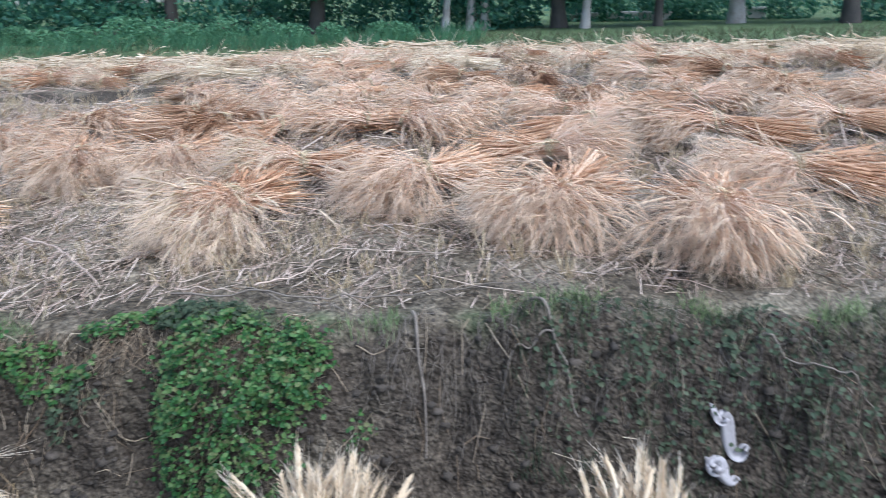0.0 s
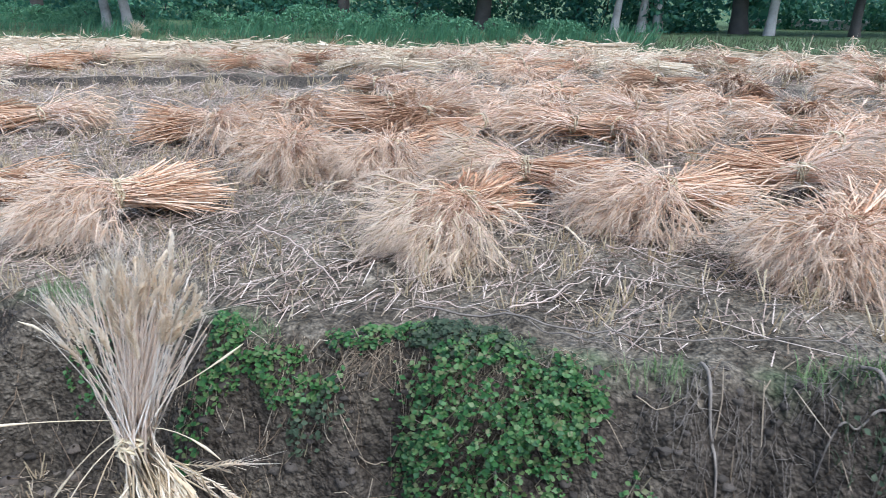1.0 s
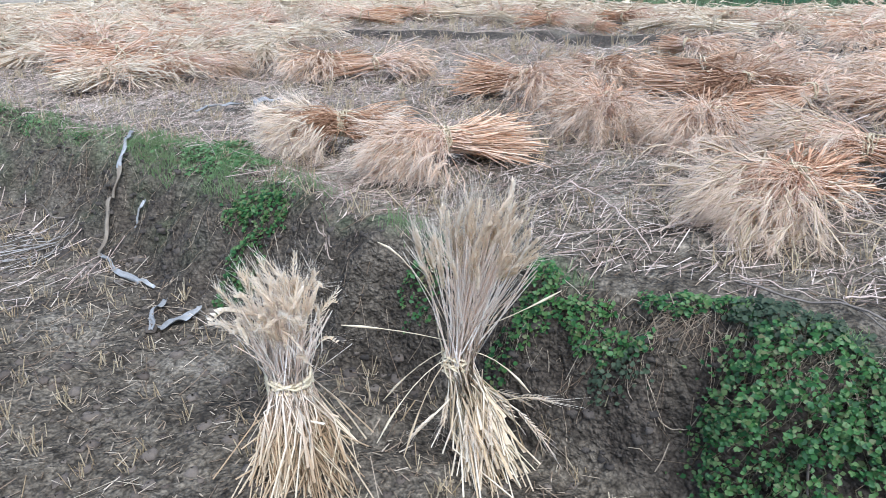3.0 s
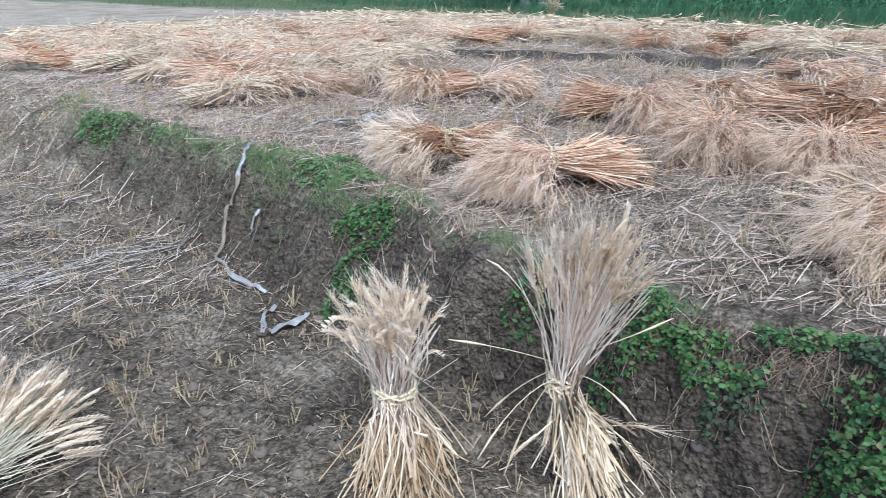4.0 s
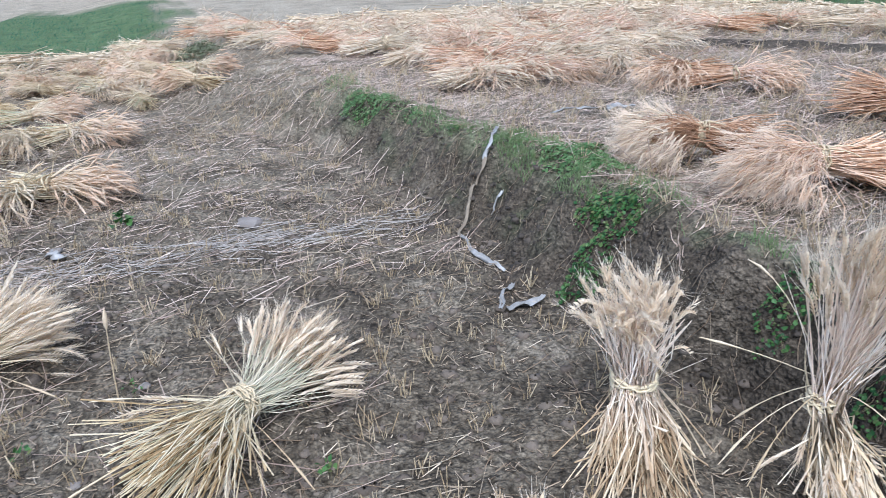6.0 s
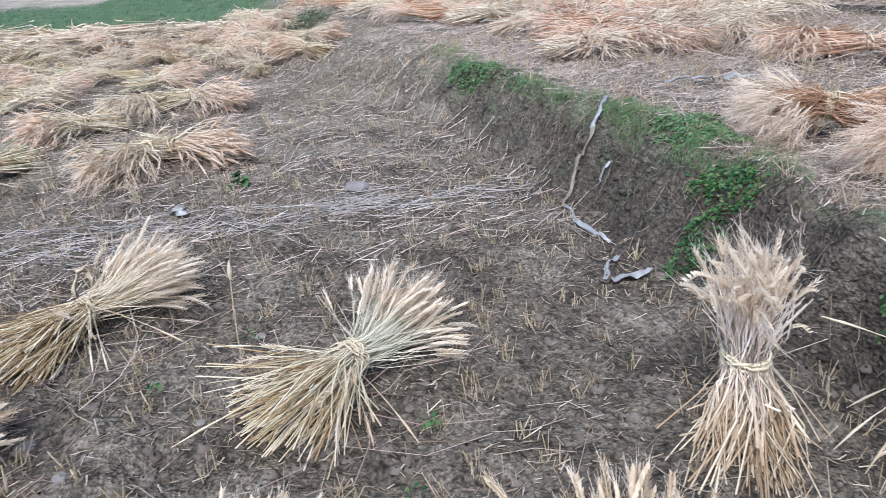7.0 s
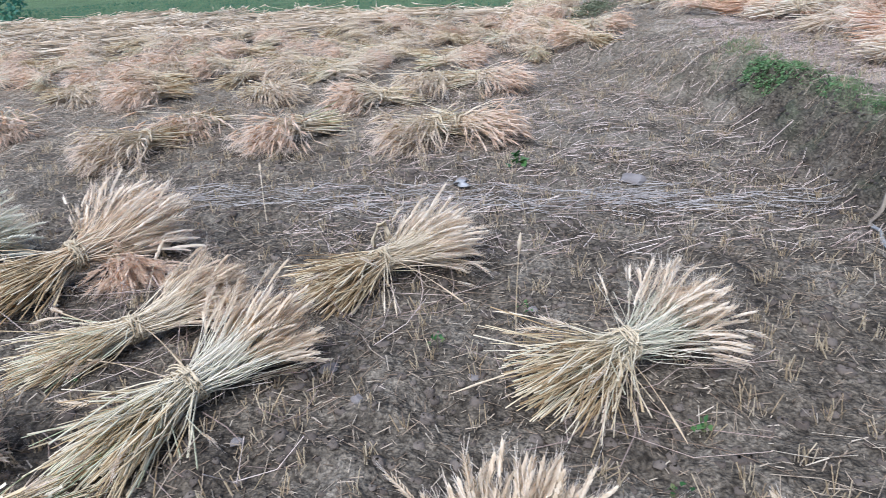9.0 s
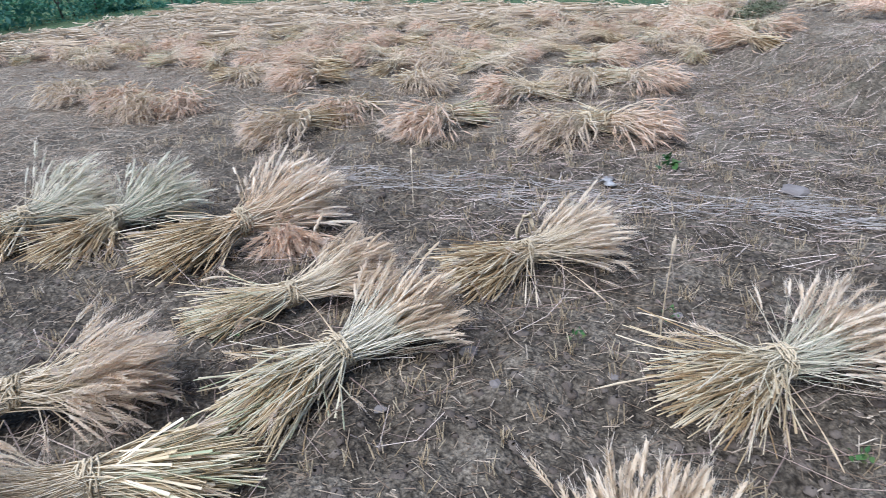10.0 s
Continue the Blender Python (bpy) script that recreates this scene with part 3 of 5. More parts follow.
    if not fine:
        paths, rad, ep, er = paths[:, [0, 2, 3, 4]], rad[:, [0, 2, 3, 4]], ep[:, [0, 3, 6]], er[:, [0, 3, 6]]
        stalk = mesh_of("stalks", [tubes(paths, rad)], stalk_mat)
    with_ear = (rng.uniform(0, 1, n) < eared) | (turned & standing)
    ep, er, d = ep[with_ear], er[with_ear], d[with_ear]
    n = len(ep)
    ears = mesh_of("ears", spikelets(rng, ep, d, er) if grains else [tubes(ep, er, 3)], ear_mat, smooth=not grains)
    # awns: fine bristles that spread from each ear
    base, way = np.repeat(ep, awns, axis=0), np.repeat(unit(ep[:, -1] - ep[:, 0]), awns, axis=0)
    at_ear = along_path(base, rng.uniform(0.15, 0.98, n * awns))
    ad = unit(way + rng.normal(0, 0.14 + 0.6 * ruffle, (n * awns, 3)))
    al = beard * rng.uniform(0.55, 1.3, n * awns)[:, None]
    ap = np.stack([at_ear, at_ear + ad * al], 1)
    ap[..., 2] = np.maximum(ap[..., 2], 0.008)
    bristle = mesh_of("awns", [bristles(ap, np.array([0.0007, 0.0003]) * thick)], awn_mat or AWN)
    # the band: a wisp of straws wound round, with a knot and loose ends
    turns = 7 if fine else 2
    th = np.linspace(0, 2 * np.pi * turns, 15 * turns)
    knot = rng.uniform(0.5, 2.4)
    q = th / th[-1] - 0.5
    rr = tie_r * 1.16 + 0.004 * np.sin(th * 2.7 + seed) + 0.014 * np.exp(-((np.mod(th, 2 * np.pi) - knot) / 0.35) ** 2)
    rings = np.stack([(0.06 if standing else 0.042) * q + 0.012 * np.sin(th * 1.31 + seed) + 0.005 * np.sin(th * 4.3), rr * np.cos(th), rr * np.sin(th)], -1)[None]
    ends = []
    for j in range(5 if fine else 0):
        aa, le2 = knot + rng.normal(0, 0.25), rng.uniform(0.05, 0.16)
        p0 = np.array([rng.uniform(-0.02, 0.02), tie_r * 1.16 * math.cos(aa), tie_r * 1.16 * math.sin(aa)])
        dirn = np.array([rng.normal(0, 0.9), math.cos(aa) + rng.normal(0, 0.4), math.sin(aa) * 0.5]) * le2
        ends.append(np.stack([p0 + dirn * q + np.array([0, 0, -0.5 * le2 * q * q]) for q in np.linspace(0, 1, 5)], 0))

    def set_up(p):
        p = p[..., [1, 2, 0]] if standing else p
        p = p + np.array([0, 0, tie_h])
        p[..., 2] = np.maximum(p[..., 2], 0.01)
        return p

    rings = set_up(rings)
    band = mesh_of("band", [tubes(rings, np.full(rings.shape[:2], 0.0066 if standing else 0.0038 if fine else 0.007))], TIE_PALE if standing else TIE)
    return stalk, ears, bristle, band, [mesh_of("loose_end", [tubes(set_up(e)[None], np.linspace(0.0042, 0.002, 5)[None], 4)], TIE) for e in ends]


def sheaf_from(meshes, label, group):
    ob = new("wheat_sheaf")
    tagged(ob, label, "sheaf", group)
    for name, me in zip(("straw", "ear_tuft", "awn_fringe", "band"), meshes):
        held = part(name, me, ob, {"ear_tuft": "bearded wheat ears", "band": "twisted straw band"}.get(name, ""))
        if name != "band":
            tagged(held, kind="stuff")
    for me in meshes[4]:
        part("loose_end", me, held)
    return ob


def place_sheaf(meshes, x, y, yaw, label, group, tilt=0.0, scale=1.0):
    ob = sheaf_from(meshes, label, group)
    z = float(height(x, y))
    ob.matrix_basis = Matrix.Translation((x, y, z)) @ Matrix.Rotation(radians(yaw), 4, "Z") @ Matrix.Rotation(radians(tilt), 4, "Y") @ Matrix.Scale(scale, 4)
    return ob


# sheaves standing upright at the bank's foot
def standing_sheaf(x, y, seed, tie_h, ear, butt_r, ear_r, tie_r, skew, yaw, label, mats=None, n=200, ear_skew=None, ear_side=0.0, thick=1.15, ruffle=0.12, droop=1.0, ears_from=0.64, beard=0.08, awns=10, slim=1.0, hung=0.12, eared=0.48):
    stalk, earm = mats or (STALK_PALE, EAR_PALE)
    me = sheaf_meshes(seed, n, tie_h + 0.0, ear, tie_r, butt_r, ear_r, tie_h, True, stalk, earm, awns, thick, skew, ear_skew=ear_skew, plump=0.7, beard=beard, slim=slim, hung=hung, eared=eared, ruffle=ruffle, ear_side=ear_side, awn_mat=AWN_CREAM, grains=True, ears_from=ears_from, bow=droop)
    return place_sheaf(me, x, y, yaw, label, "standing sheaves")


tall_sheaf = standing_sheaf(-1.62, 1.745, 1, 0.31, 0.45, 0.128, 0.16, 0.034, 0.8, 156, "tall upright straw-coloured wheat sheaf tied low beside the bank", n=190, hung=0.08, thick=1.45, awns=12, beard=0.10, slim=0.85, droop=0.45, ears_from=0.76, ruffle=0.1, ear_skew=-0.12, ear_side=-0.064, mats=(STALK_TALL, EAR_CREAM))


def stray_stalk(sheaf, a, b, sag, mat=None):
    """One stalk with its ear that sticks out of a sheaf, from a to b in the world."""
    inv = sheaf.matrix_basis.inverted()
    a, b = Vector(a), Vector(b)
    pts = np.array([inv @ (a.lerp(b, q) + Vector((0, 0, sag * 4 * q * (1 - q)))) for q in np.linspace(0, 1, 7)])
    part("stray_stalk", mesh_of("stray_stalk", [tubes(pts[None, :5], np.full((1, 5), 0.0018), 4), tubes(pts[None, 4:], np.array([[0.0022, 0.0046, 0.0012]]), 5)], STALK_PALE), sheaf)


stray_stalk(tall_sheaf, (-1.64, 1.74, 0.34), (-1.86, 1.47, 0.43), 0.01)
stray_stalk(tall_sheaf, (-1.63, 1.74, 0.33), (-1.83, 1.60, 0.10), 0.03)
stray_stalk(tall_sheaf, (-1.61, 1.74, 0.32), (-1.38, 1.80, 0.24), 0.04)
stray_stalk(tall_sheaf, (-1.62, 1.73, 0.30), (-1.42, 1.62, 0.10), 0.05)
stray_stalk(tall_sheaf, (-1.63, 1.76, 0.36), (-1.42, 2.0, 0.50), -0.01)
stray_stalk(tall_sheaf, (-1.65, 1.74, 0.36), (-1.96, 1.72, 0.60), 0.06)
stray_stalk(tall_sheaf, (-1.62, 1.70, 0.31), (-1.72, 1.47, 0.06), 0.05)
stray_stalk(tall_sheaf, (-1.62, 1.70, 0.31), (-1.62, 1.49, 0.05), 0.05)
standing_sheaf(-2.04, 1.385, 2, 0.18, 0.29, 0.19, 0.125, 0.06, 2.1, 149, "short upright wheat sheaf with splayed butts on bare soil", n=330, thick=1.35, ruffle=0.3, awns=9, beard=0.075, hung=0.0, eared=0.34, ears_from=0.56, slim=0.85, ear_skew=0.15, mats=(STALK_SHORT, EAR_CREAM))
# sheaves lying at the walker's feet with their ears turned away
for i, (x, y, yaw, tilt, n, wide) in enumerate(((-1.37, -0.22, 174, 0, 240, 0.20), (-1.24, 0.58, 146, 0, 90, 0.2), (-0.22, 1.50, 102, -17, 100, 0.15), (0.53, 1.53, 86, -17, 90, 0.13))):
    me = sheaf_meshes(3 + i, n, 0.40, 0.36, 0.05, 0.2, wide, 0.10, False, STALK_LIGHT, EAR_PALE, 9, 1.35, fluff=0.02, plump=0.8, beard=0.06, ruffle=0.16, awn_mat=AWN_CREAM, grains=True)
    place_sheaf(me, x, y, yaw, "pale wheat sheaf lying on bare soil below the bank", "sheaves in the lower field", tilt)

standing_sheaf(-11.7, 12.7, 7, 0.12, 0.24, 0.16, 0.18, 0.06, 0.0, 0, "single upright pale sheaf at the field's far edge", n=120)

# sheaves lying in the lower field: x, y, direction of the ears, height of the tie
LOW_NEAR = [
    (-2.55, 0.17, 127, 0.115), (-3.29, -0.88, 136, 0.105), (-2.24, -1.35, 148, 0.10), (-2.66, -1.80, 138, 0.085), (-3.18, -2.38, 146, 0.115),
    (-3.20, -3.26, 172, 0.10), (-3.03, -3.74, 170, 0.10), (-1.70, -2.31, 120, 0.10), (-1.43, -1.74, -55, 0.09),
]
low_sheaves = []
for i, (x, y, yaw, h) in enumerate(LOW_NEAR):
    me = sheaf_meshes(20 + i, 250 if i == 0 else 300, 0.46, 0.37 if i else 0.33, 0.05, (0.29, 0.27, 0.25, 0.21, 0.23, 0.26, 0.26, 0.19, 0.22)[i], (0.19, 0.20, 0.20, 0.16, 0.23, 0.22, 0.22, 0.19, 0.19)[i], h + 0.01, False, (STALK_GREEN, STALK_FIELD, STALK_GREEN, STALK_FIELD, STALK_TAWNY, STALK_GREEN, STALK_GREEN, STALK_FIELD, STALK_FIELD)[i], (EAR_CREAM, EAR_CREAM, EAR_PALE, EAR_PALE, EAR_CREAM, EAR_GREEN, EAR_GREEN, EAR_CREAM, EAR_PALE)[i], 13, 1.15 if i == 0 else 1.3, fluff=0.045, plump=0.66, beard=0.075, eared=0.9, slim=0.8, ruffle=0.13, grains=True, awn_mat=AWN_CREAM if i in (0, 1, 5, 6) else AWN)
    low_sheaves.append(place_sheaf(me, x, y, yaw, ("bound wheat sheaf with spread cream ears lying on bare soil", "wheat sheaf with dark golden butts lying on bare soil", "wheat sheaf with faintly green stalks lying on cracked soil", "slim wheat sheaf lying close beside a larger one", "large tawny wheat sheaf lying on cracked soil", "grey-green half-ripe wheat sheaf lying on soil", "grey-green half-ripe wheat sheaf lying on soil", "long pale wheat sheaf lying on bare soil", "golden wheat sheaf lying with its butts spread wide")[i], "sheaves in the lower field", scale=(1, 1, 1.05, 1, 1.2, 1.1, 1.1, 1.05, 1)[i]))

# a tawny bundle pushed under the head of the large sheaf
place_sheaf(sheaf_meshes(29, 150, 0.20, 0.20, 0.05, 0.09, 0.16, 0.07, False, STALK_RED, EAR_RED, 12, 1.2, fluff=0.0, plump=0.75, beard=0.06, ruffle=0.25, dome=0.2, grains=True), -3.30, -2.21, 43, "tawny bundle of wheat ears under a larger sheaf", "sheaves in the lower field")

LOW_MESH = [sheaf_meshes(40 + i, 150, 0.34, 0.40, 0.05, 0.19, 0.25, 0.11, False, (STALK_FIELD, STALK_TAWNY, STALK_FIELD, STALK_FIELD, STALK_TAWNY)[i], (EAR_PALE, EAR_RED, EAR_RED, EAR_PALE, EAR_RED)[i], 8, 1.5, fluff=0.01, fine=False, flat=0.45, arch=0.03, bow=0.35, ruffle=0.28, dome=0.12, plump=1.0, ears_from=0.45, awn_mat=AWN_CREAM if i == 3 else AWN) for i in range(5)]
UP_MESH = [sheaf_meshes(60 + i, 160, 0.50, 0.46, 0.05, 0.19, 0.28, 0.14, False, STALK_RED if i not in (3, 5) else STALK_BROWN, EAR_RED if i not in (1, 5) else EAR_BROWN, 8, 1.5, fluff=0.01, fine=False, flat=0.5, arch=0.03, bow=0.7, ruffle=0.34, dome=0.2, plump=0.95, ears_from=0.45) for i in range(7)]
FAR_MESH = [sheaf_meshes(80 + i, 74, 0.50, 0.48, 0.06, 0.22, 0.28, 0.15, False, STALK_RED if i % 2 else STALK_LIGHT, EAR_CREAM if i not in (2, 4) else EAR_BROWN, 5, 1.8, fluff=0.02, arch=0.03, bow=0.7, fine=False, ruffle=0.34, dome=0.2, plump=0.75, ears_from=0.45) for i in range(6)]

LOW_MID = [
    (-5.82, -0.98, -33), (-5.92, -0.78, 62), (-7.08, -1.66, -60), (-7.6, -1.2, -10), (-7.7, -0.76, 58), (-5.5, -3.29, -25), (-5.79, -2.11, -22),
    (-6.25, -3.2, 10), (-6.4, -6.6, 35), (-6.3, -5.9, 30), (-6.0, -5.4, 34), (-6.2, -5.1, 32), (-9.5, -8.8, -100), (-7.6, -5.3, 80),
    (-7.5, -4.25, -30), (-7.47, -3.0, 40), (-9.6, -5.0, -20),
]
for i, (x, y, yaw) in enumerate(LOW_MID):
    place_sheaf(LOW_MESH[i % 5], x, y, yaw, "tousled wheat sheaf lying in the lower field", "sheaves in the lower field", scale=1.2)

# where the bank runs out, both fields' sheaves come close together
WEST_END = [(-16.3, 0.95, 60), (-15.2, 1.3, 240), (-14.4, 0.85, 65), (-13.9, 1.7, 250), (-13.2, 1.5, 70), (-12.5, 1.15, 235), (-12.7, 2.3, 50), (-11.9, 1.95, 255), (-11.2, 1.5, 80), (-10.6, 2.25, 60), (-10.2, 1.9, 240), (-9.7, 2.5, 75), (-10.9, 2.7, 230)]
for i, (x, y, yaw) in enumerate(WEST_END):
    place_sheaf(FAR_MESH[(0, 1, 3, 5)[i % 4]], x, y, yaw, "pale wheat sheaf in a far swath", "sheaves in the upper field")
for i, (x, y, yaw) in enumerate([(-10.5, 0.05, 55), (-9.5, 0.45, 235), (-10.1, 0.5, 70), (-14.2, -0.15, 250), (-12.7, -0.45, 60), (-13.4, -0.1, 65), (-11.4, -0.2, 240)]):
    place_sheaf(LOW_MESH[i % 5], x, y, yaw, "tousled wheat sheaf in a spread of cut wheat", "sheaves in the lower field", scale=1.15)

UP_NEAR = [
    (-2.72, 2.86, -116), (-3.38, 4.45, 0), (-2.52, 4.05, -58), (-1.93, 4.17, -83), (-1.08, 3.98, -163), (-1.15, 3.19, -90), (-0.37, 3.74, -130),
    (0.27, 4.48, 5), (0.32, 3.40, -112), (0.99, 3.26, -85), (1.5, 4.02, -170), (-3.38, 2.74, -128), (-2.15, 5.22, 79),
]
for i, (x, y, yaw) in enumerate(UP_NEAR):
    me = sheaf_meshes(100 + i, 400, 0.36 if i == 11 else 0.50, 0.36 if i in (0, 11) else 0.40, 0.055, 0.26 if i == 11 else 0.25, 0.22 if i in (0, 11) else 0.30, 0.15, False, STALK_RED if i not in (11, 12) else STALK_BROWN, EAR_CREAM if i == 11 else EAR_PALE if i in (4, 5) else EAR_RED if i not in (2, 3, 12) else EAR_BROWN, 17, 1.15, fluff=0.0, flat=0.55, arch=0.03, bow=0.55, plump=0.72, beard=0.085, eared=0.72, ruffle=0.30, dome=0.22, ears_from=0.36, slim=0.75)
    place_sheaf(me, x, y, yaw, "pale-eared wheat sheaf with tangled brown butts" if i == 11 else "weathered brown wheat sheaf lying on straw-strewn ground" if i == 12 else "russet wheat sheaf lying on straw-strewn ground", "sheaves in the upper field", scale=1.15 if i == 1 else 1.0)

UP_MID = [
    (-6.5, 2.98, -95), (-6.37, 3.45, 57), (-9.49, 2.74, -100), (-5.5, 4.34, -79), (-5.1, 4.55, 50), (-2.84, 6.15, 30), (-2.45, 6.52, 20), (-1.72, 5.2, 72),
    (-1.43, 6.14, -55), (-0.79, 5.4, -30), (-0.95, 7.4, -113), (-0.1, 6.89, -130), (0.0, 8.77, -92), (-3.67, 10.5, 130), (-2.29, 8.8, -117),
    (1.4, 7.4, -100), (2.27, 5.64, 170), (0.14, 8.34, 107), (-0.6, 5.79, -30), (2.48, 7.8, -150), (-1.1, 5.4, -160),
]
for i, (x, y, yaw) in enumerate(UP_MID):
    place_sheaf(UP_MESH[i % 7], x, y, yaw, "russet wheat sheaf lying on straw-strewn ground", "sheaves in the upper field")


def scattered(count, box, seed, allowed, gap):
    rng = np.random.RandomState(seed)
    done = []
    for _ in range(count * 40):
        if len(done) >= count:
            break
        x, y = rng.uniform(box[0], box[1]), rng.uniform(box[2], box[3])
        if allowed(x, y) and all((x - a) ** 2 + (y - b) ** 2 > gap * gap for a, b, _, _ in done):
            done.append((x, y, rng.uniform(-180, 180), rng.uniform(0.9, 1.2)))
    return done


def joined_sheaves(rows, seed, label):
    """The farthest sheaves, too far off to tell apart, as one spread of bundled straw."""
    rng = np.random.RandomState(seed)
    stalks, heads = [], []
    for x, y, yaw, scale in rows:
        n = 27
        u, v, w = rng.normal(0, 0.45, n), rng.normal(0, 0.4, n), rng.normal(0, 0.5, n)
        z = [np.maximum(0.15 + v * 0.06 * k, 0.015) for k in (1.6, 1.0, 1.9, 2.4)]
        p = np.stack([np.stack([-0.5 * rng.uniform(0.7, 1.1, n), u * 0.22, z[0]], -1), np.stack([0 * u, u * 0.05, z[1]], -1), np.stack([0.42 * rng.uniform(0.7, 1.1, n), w * 0.28, z[2]], -1)], 1)
        e = np.stack([p[:, 2], p[:, 2] + (p[:, 2] - p[:, 1]) * 0.12 + rng.normal(0, 0.01, (n, 3)), p[:, 2] + (p[:, 2] - p[:, 1]) * 0.3 + rng.normal(0, 0.03, (n, 3))], 1)
        c, s_ = math.cos(radians(yaw)), math.sin(radians(yaw))
        turn = np.array([[c, s_, 0], [-s_, c, 0], [0, 0, 1]]) * scale
        shift = np.array([x, y, float(height(x, y))])
        stalks.append(p @ turn + shift)
        heads.append(e @ turn + shift)
    p, e = np.concatenate(stalks), np.concatenate(heads)
    p[..., 2], e[..., 2] = np.maximum(p[..., 2], 0.01), np.maximum(e[..., 2], 0.01)
    a = tubes(p, rng.uniform(0.004, 0.008, len(p))[:, None] * np.array([1, 1, 0.7])[None])
    b = tubes(e, rng.uniform(0.012, 0.02, len(e))[:, None] * np.array([0.4, 1, 0.15])[None])
    return tagged(new("far_swath", mesh_of("far_swath", [a, b], STALK_LIGHT)), label, "straw", kind="stuff")


LOW_FAR = scattered(170, (-17.5, -8.3, -12.2, 0.8), 5, lambda x, y: x > west_line(y) + 0.6 and not (x > -9 and y > -2.5) and y < -0.02 * x + 0.1, 0.6)
WEST_FAR = scattered(200, (-14.6, -6.2, 2.7, 11.5), 6, lambda x, y: y < verge_line(x) - 0.6 and y < 4.4 + (-6.4 - x) * 1.1 + 2 * (x < -8.5) and not (x > -8.5 and abs(bare_strip(x, y)) < 0.6), 0.5)
NORTH_FAR = scattered(170, (-11, 9, 8.2, 13), 7, lambda x, y: y < verge_line(x) - 0.5 and y > 8.6 and bare_strip(x, y) > 0.75, 0.5)
NORTH_MID = scattered(32, (-3.5, 7, 5.2, 9.2), 8, lambda x, y: bare_strip(x, y) < -0.6 and all((x - a) ** 2 + (y - b) ** 2 > 0.5 for a, b, _ in UP_MID), 0.8)
rest = []
for rows, meshes, near, label, group in (
        (NORTH_MID, UP_MESH, 99, "russet wheat sheaf lying on straw-strewn ground", "sheaves in the upper field"),
        (LOW_FAR, LOW_MESH, 70, "tousled wheat sheaf in a spread of cut wheat", "sheaves in the lower field"),
        (WEST_FAR, FAR_MESH, 70, "russet wheat sheaf in a far swath", "sheaves in the upper field"),
        (NORTH_FAR, FAR_MESH, 50, "russet wheat sheaf in a far swath", "sheaves in the upper field")):
    rows = sorted(rows, key=lambda r: (r[0] + 0.5) ** 2 + r[1] ** 2)
    for i, (x, y, yaw, scale) in enumerate(rows[:near]):
        place_sheaf(meshes[i % len(meshes)], x, y, yaw, label, group, scale=scale)
    rest += rows[near:]
joined_sheaves(rest, 9, "distant spread of bundled wheat at the fields' far ends")


# ---- loose straw, stubble and clods ----
def loose_straw(name, n, box, seed, keep, length, radius, label, aligned=None, lift=0.02, mat=None):
    rng = np.random.RandomState(seed)
    x, y = rng.uniform(box[0], box[1], n), rng.uniform(box[2], box[3], n)
    ok = keep(x, y, rng)
    x, y = x[ok], y[ok]
    n = len(x)
    a = rng.uniform(0, 2 * np.pi, n) if aligned is None else radians(aligned) + rng.normal(0, 0.3, n)
    l = rng.uniform(length[0], length[1], n) * rng.uniform(0.4, 1, n)
    bow = rng.normal(0, 0.12, n) * l
    pts = []
    tip = np.abs(rng.normal(0, lift, n))
    short = length[1] < 0.17 or radius[1] > 0.004
    for q in ((-0.5, 0.5) if short else (-0.5, 0.0, 0.5)):
        px = x + np.cos(a) * l * q - np.sin(a) * bow * (1 - 4 * q * q)
        py = y + np.sin(a) * l * q + np.cos(a) * bow * (1 - 4 * q * q)
        pts.append(np.stack([px, py, height(px, py) + 0.003 + tip * (q + 0.5)], -1))
    r = rng.uniform(radius[0], radius[1], n)[:, None] * np.array([1.0, 0.8] if short else [1.0, 1.0, 0.7])[None]
    ob = new(name, mesh_of(name, [tubes(np.stack(pts, 1), r)], mat or LITTER))
    return tagged(ob, label, "straw", kind="stuff")


def stubble(name, n, box, seed, keep, tall, radius, label, row=0.19):
    rng = np.random.RandomState(seed)
    x, y = rng.uniform(box[0], box[1], n // 6), rng.uniform(box[2], box[3], n // 6)
    y = np.round((y - 0.15 * x) / row) * row + 0.15 * x + rng.normal(0, 0.03, n // 6)
    # each plant leaves a tuft of a few cut stems
    x, y = np.repeat(x, 6) + rng.normal(0, 0.014, n // 6 * 6), np.repeat(y, 6) + rng.normal(0, 0.014, n // 6 * 6)
    ok = keep(x, y, rng)
    x, y = x[ok], y[ok]
    n = len(x)
    z = height(x, y)
    h = rng.uniform(tall[0], tall[1], n)
    lean = rng.normal(0, 0.35, (n, 2)) * h[:, None]
    p = np.stack([np.stack([x, y, z - 0.01], -1), np.stack([x + lean[:, 0], y + lean[:, 1], z + h], -1)], 1)
    ob = new(name, mesh_of(name, [tubes(p, np.tile(rng.uniform(radius[0], radius[1], n)[:, None], (1, 2)))], STUBBLE))
    return tagged(ob, label, "stubble", kind="stuff")


def on_low(x, y, rng):
    return (bank_share(x, y) < 0.15) | ((x < -6.7) & (bank_share(x, y) < 1.2))


def on_up(x, y, rng):
    # the trodden lip over the steep part of the bank bears little straw
    bare = np.clip((x + 2.5) / 0.5, 0, 1) * (0.9 + 0.5 * waves(x, y, 0.5, 91)) * rng.uniform(0.55, 1.1, len(x))
    return ((np.abs(bare_strip(x, y) - 0.05) > 0.36 * (x > -8.5)) | (rng.uniform(0, 1, len(x)) < 0.12)) & (bank_share(x, y) > 1.0 + bare) & (y < verge_line(x) - 0.2)


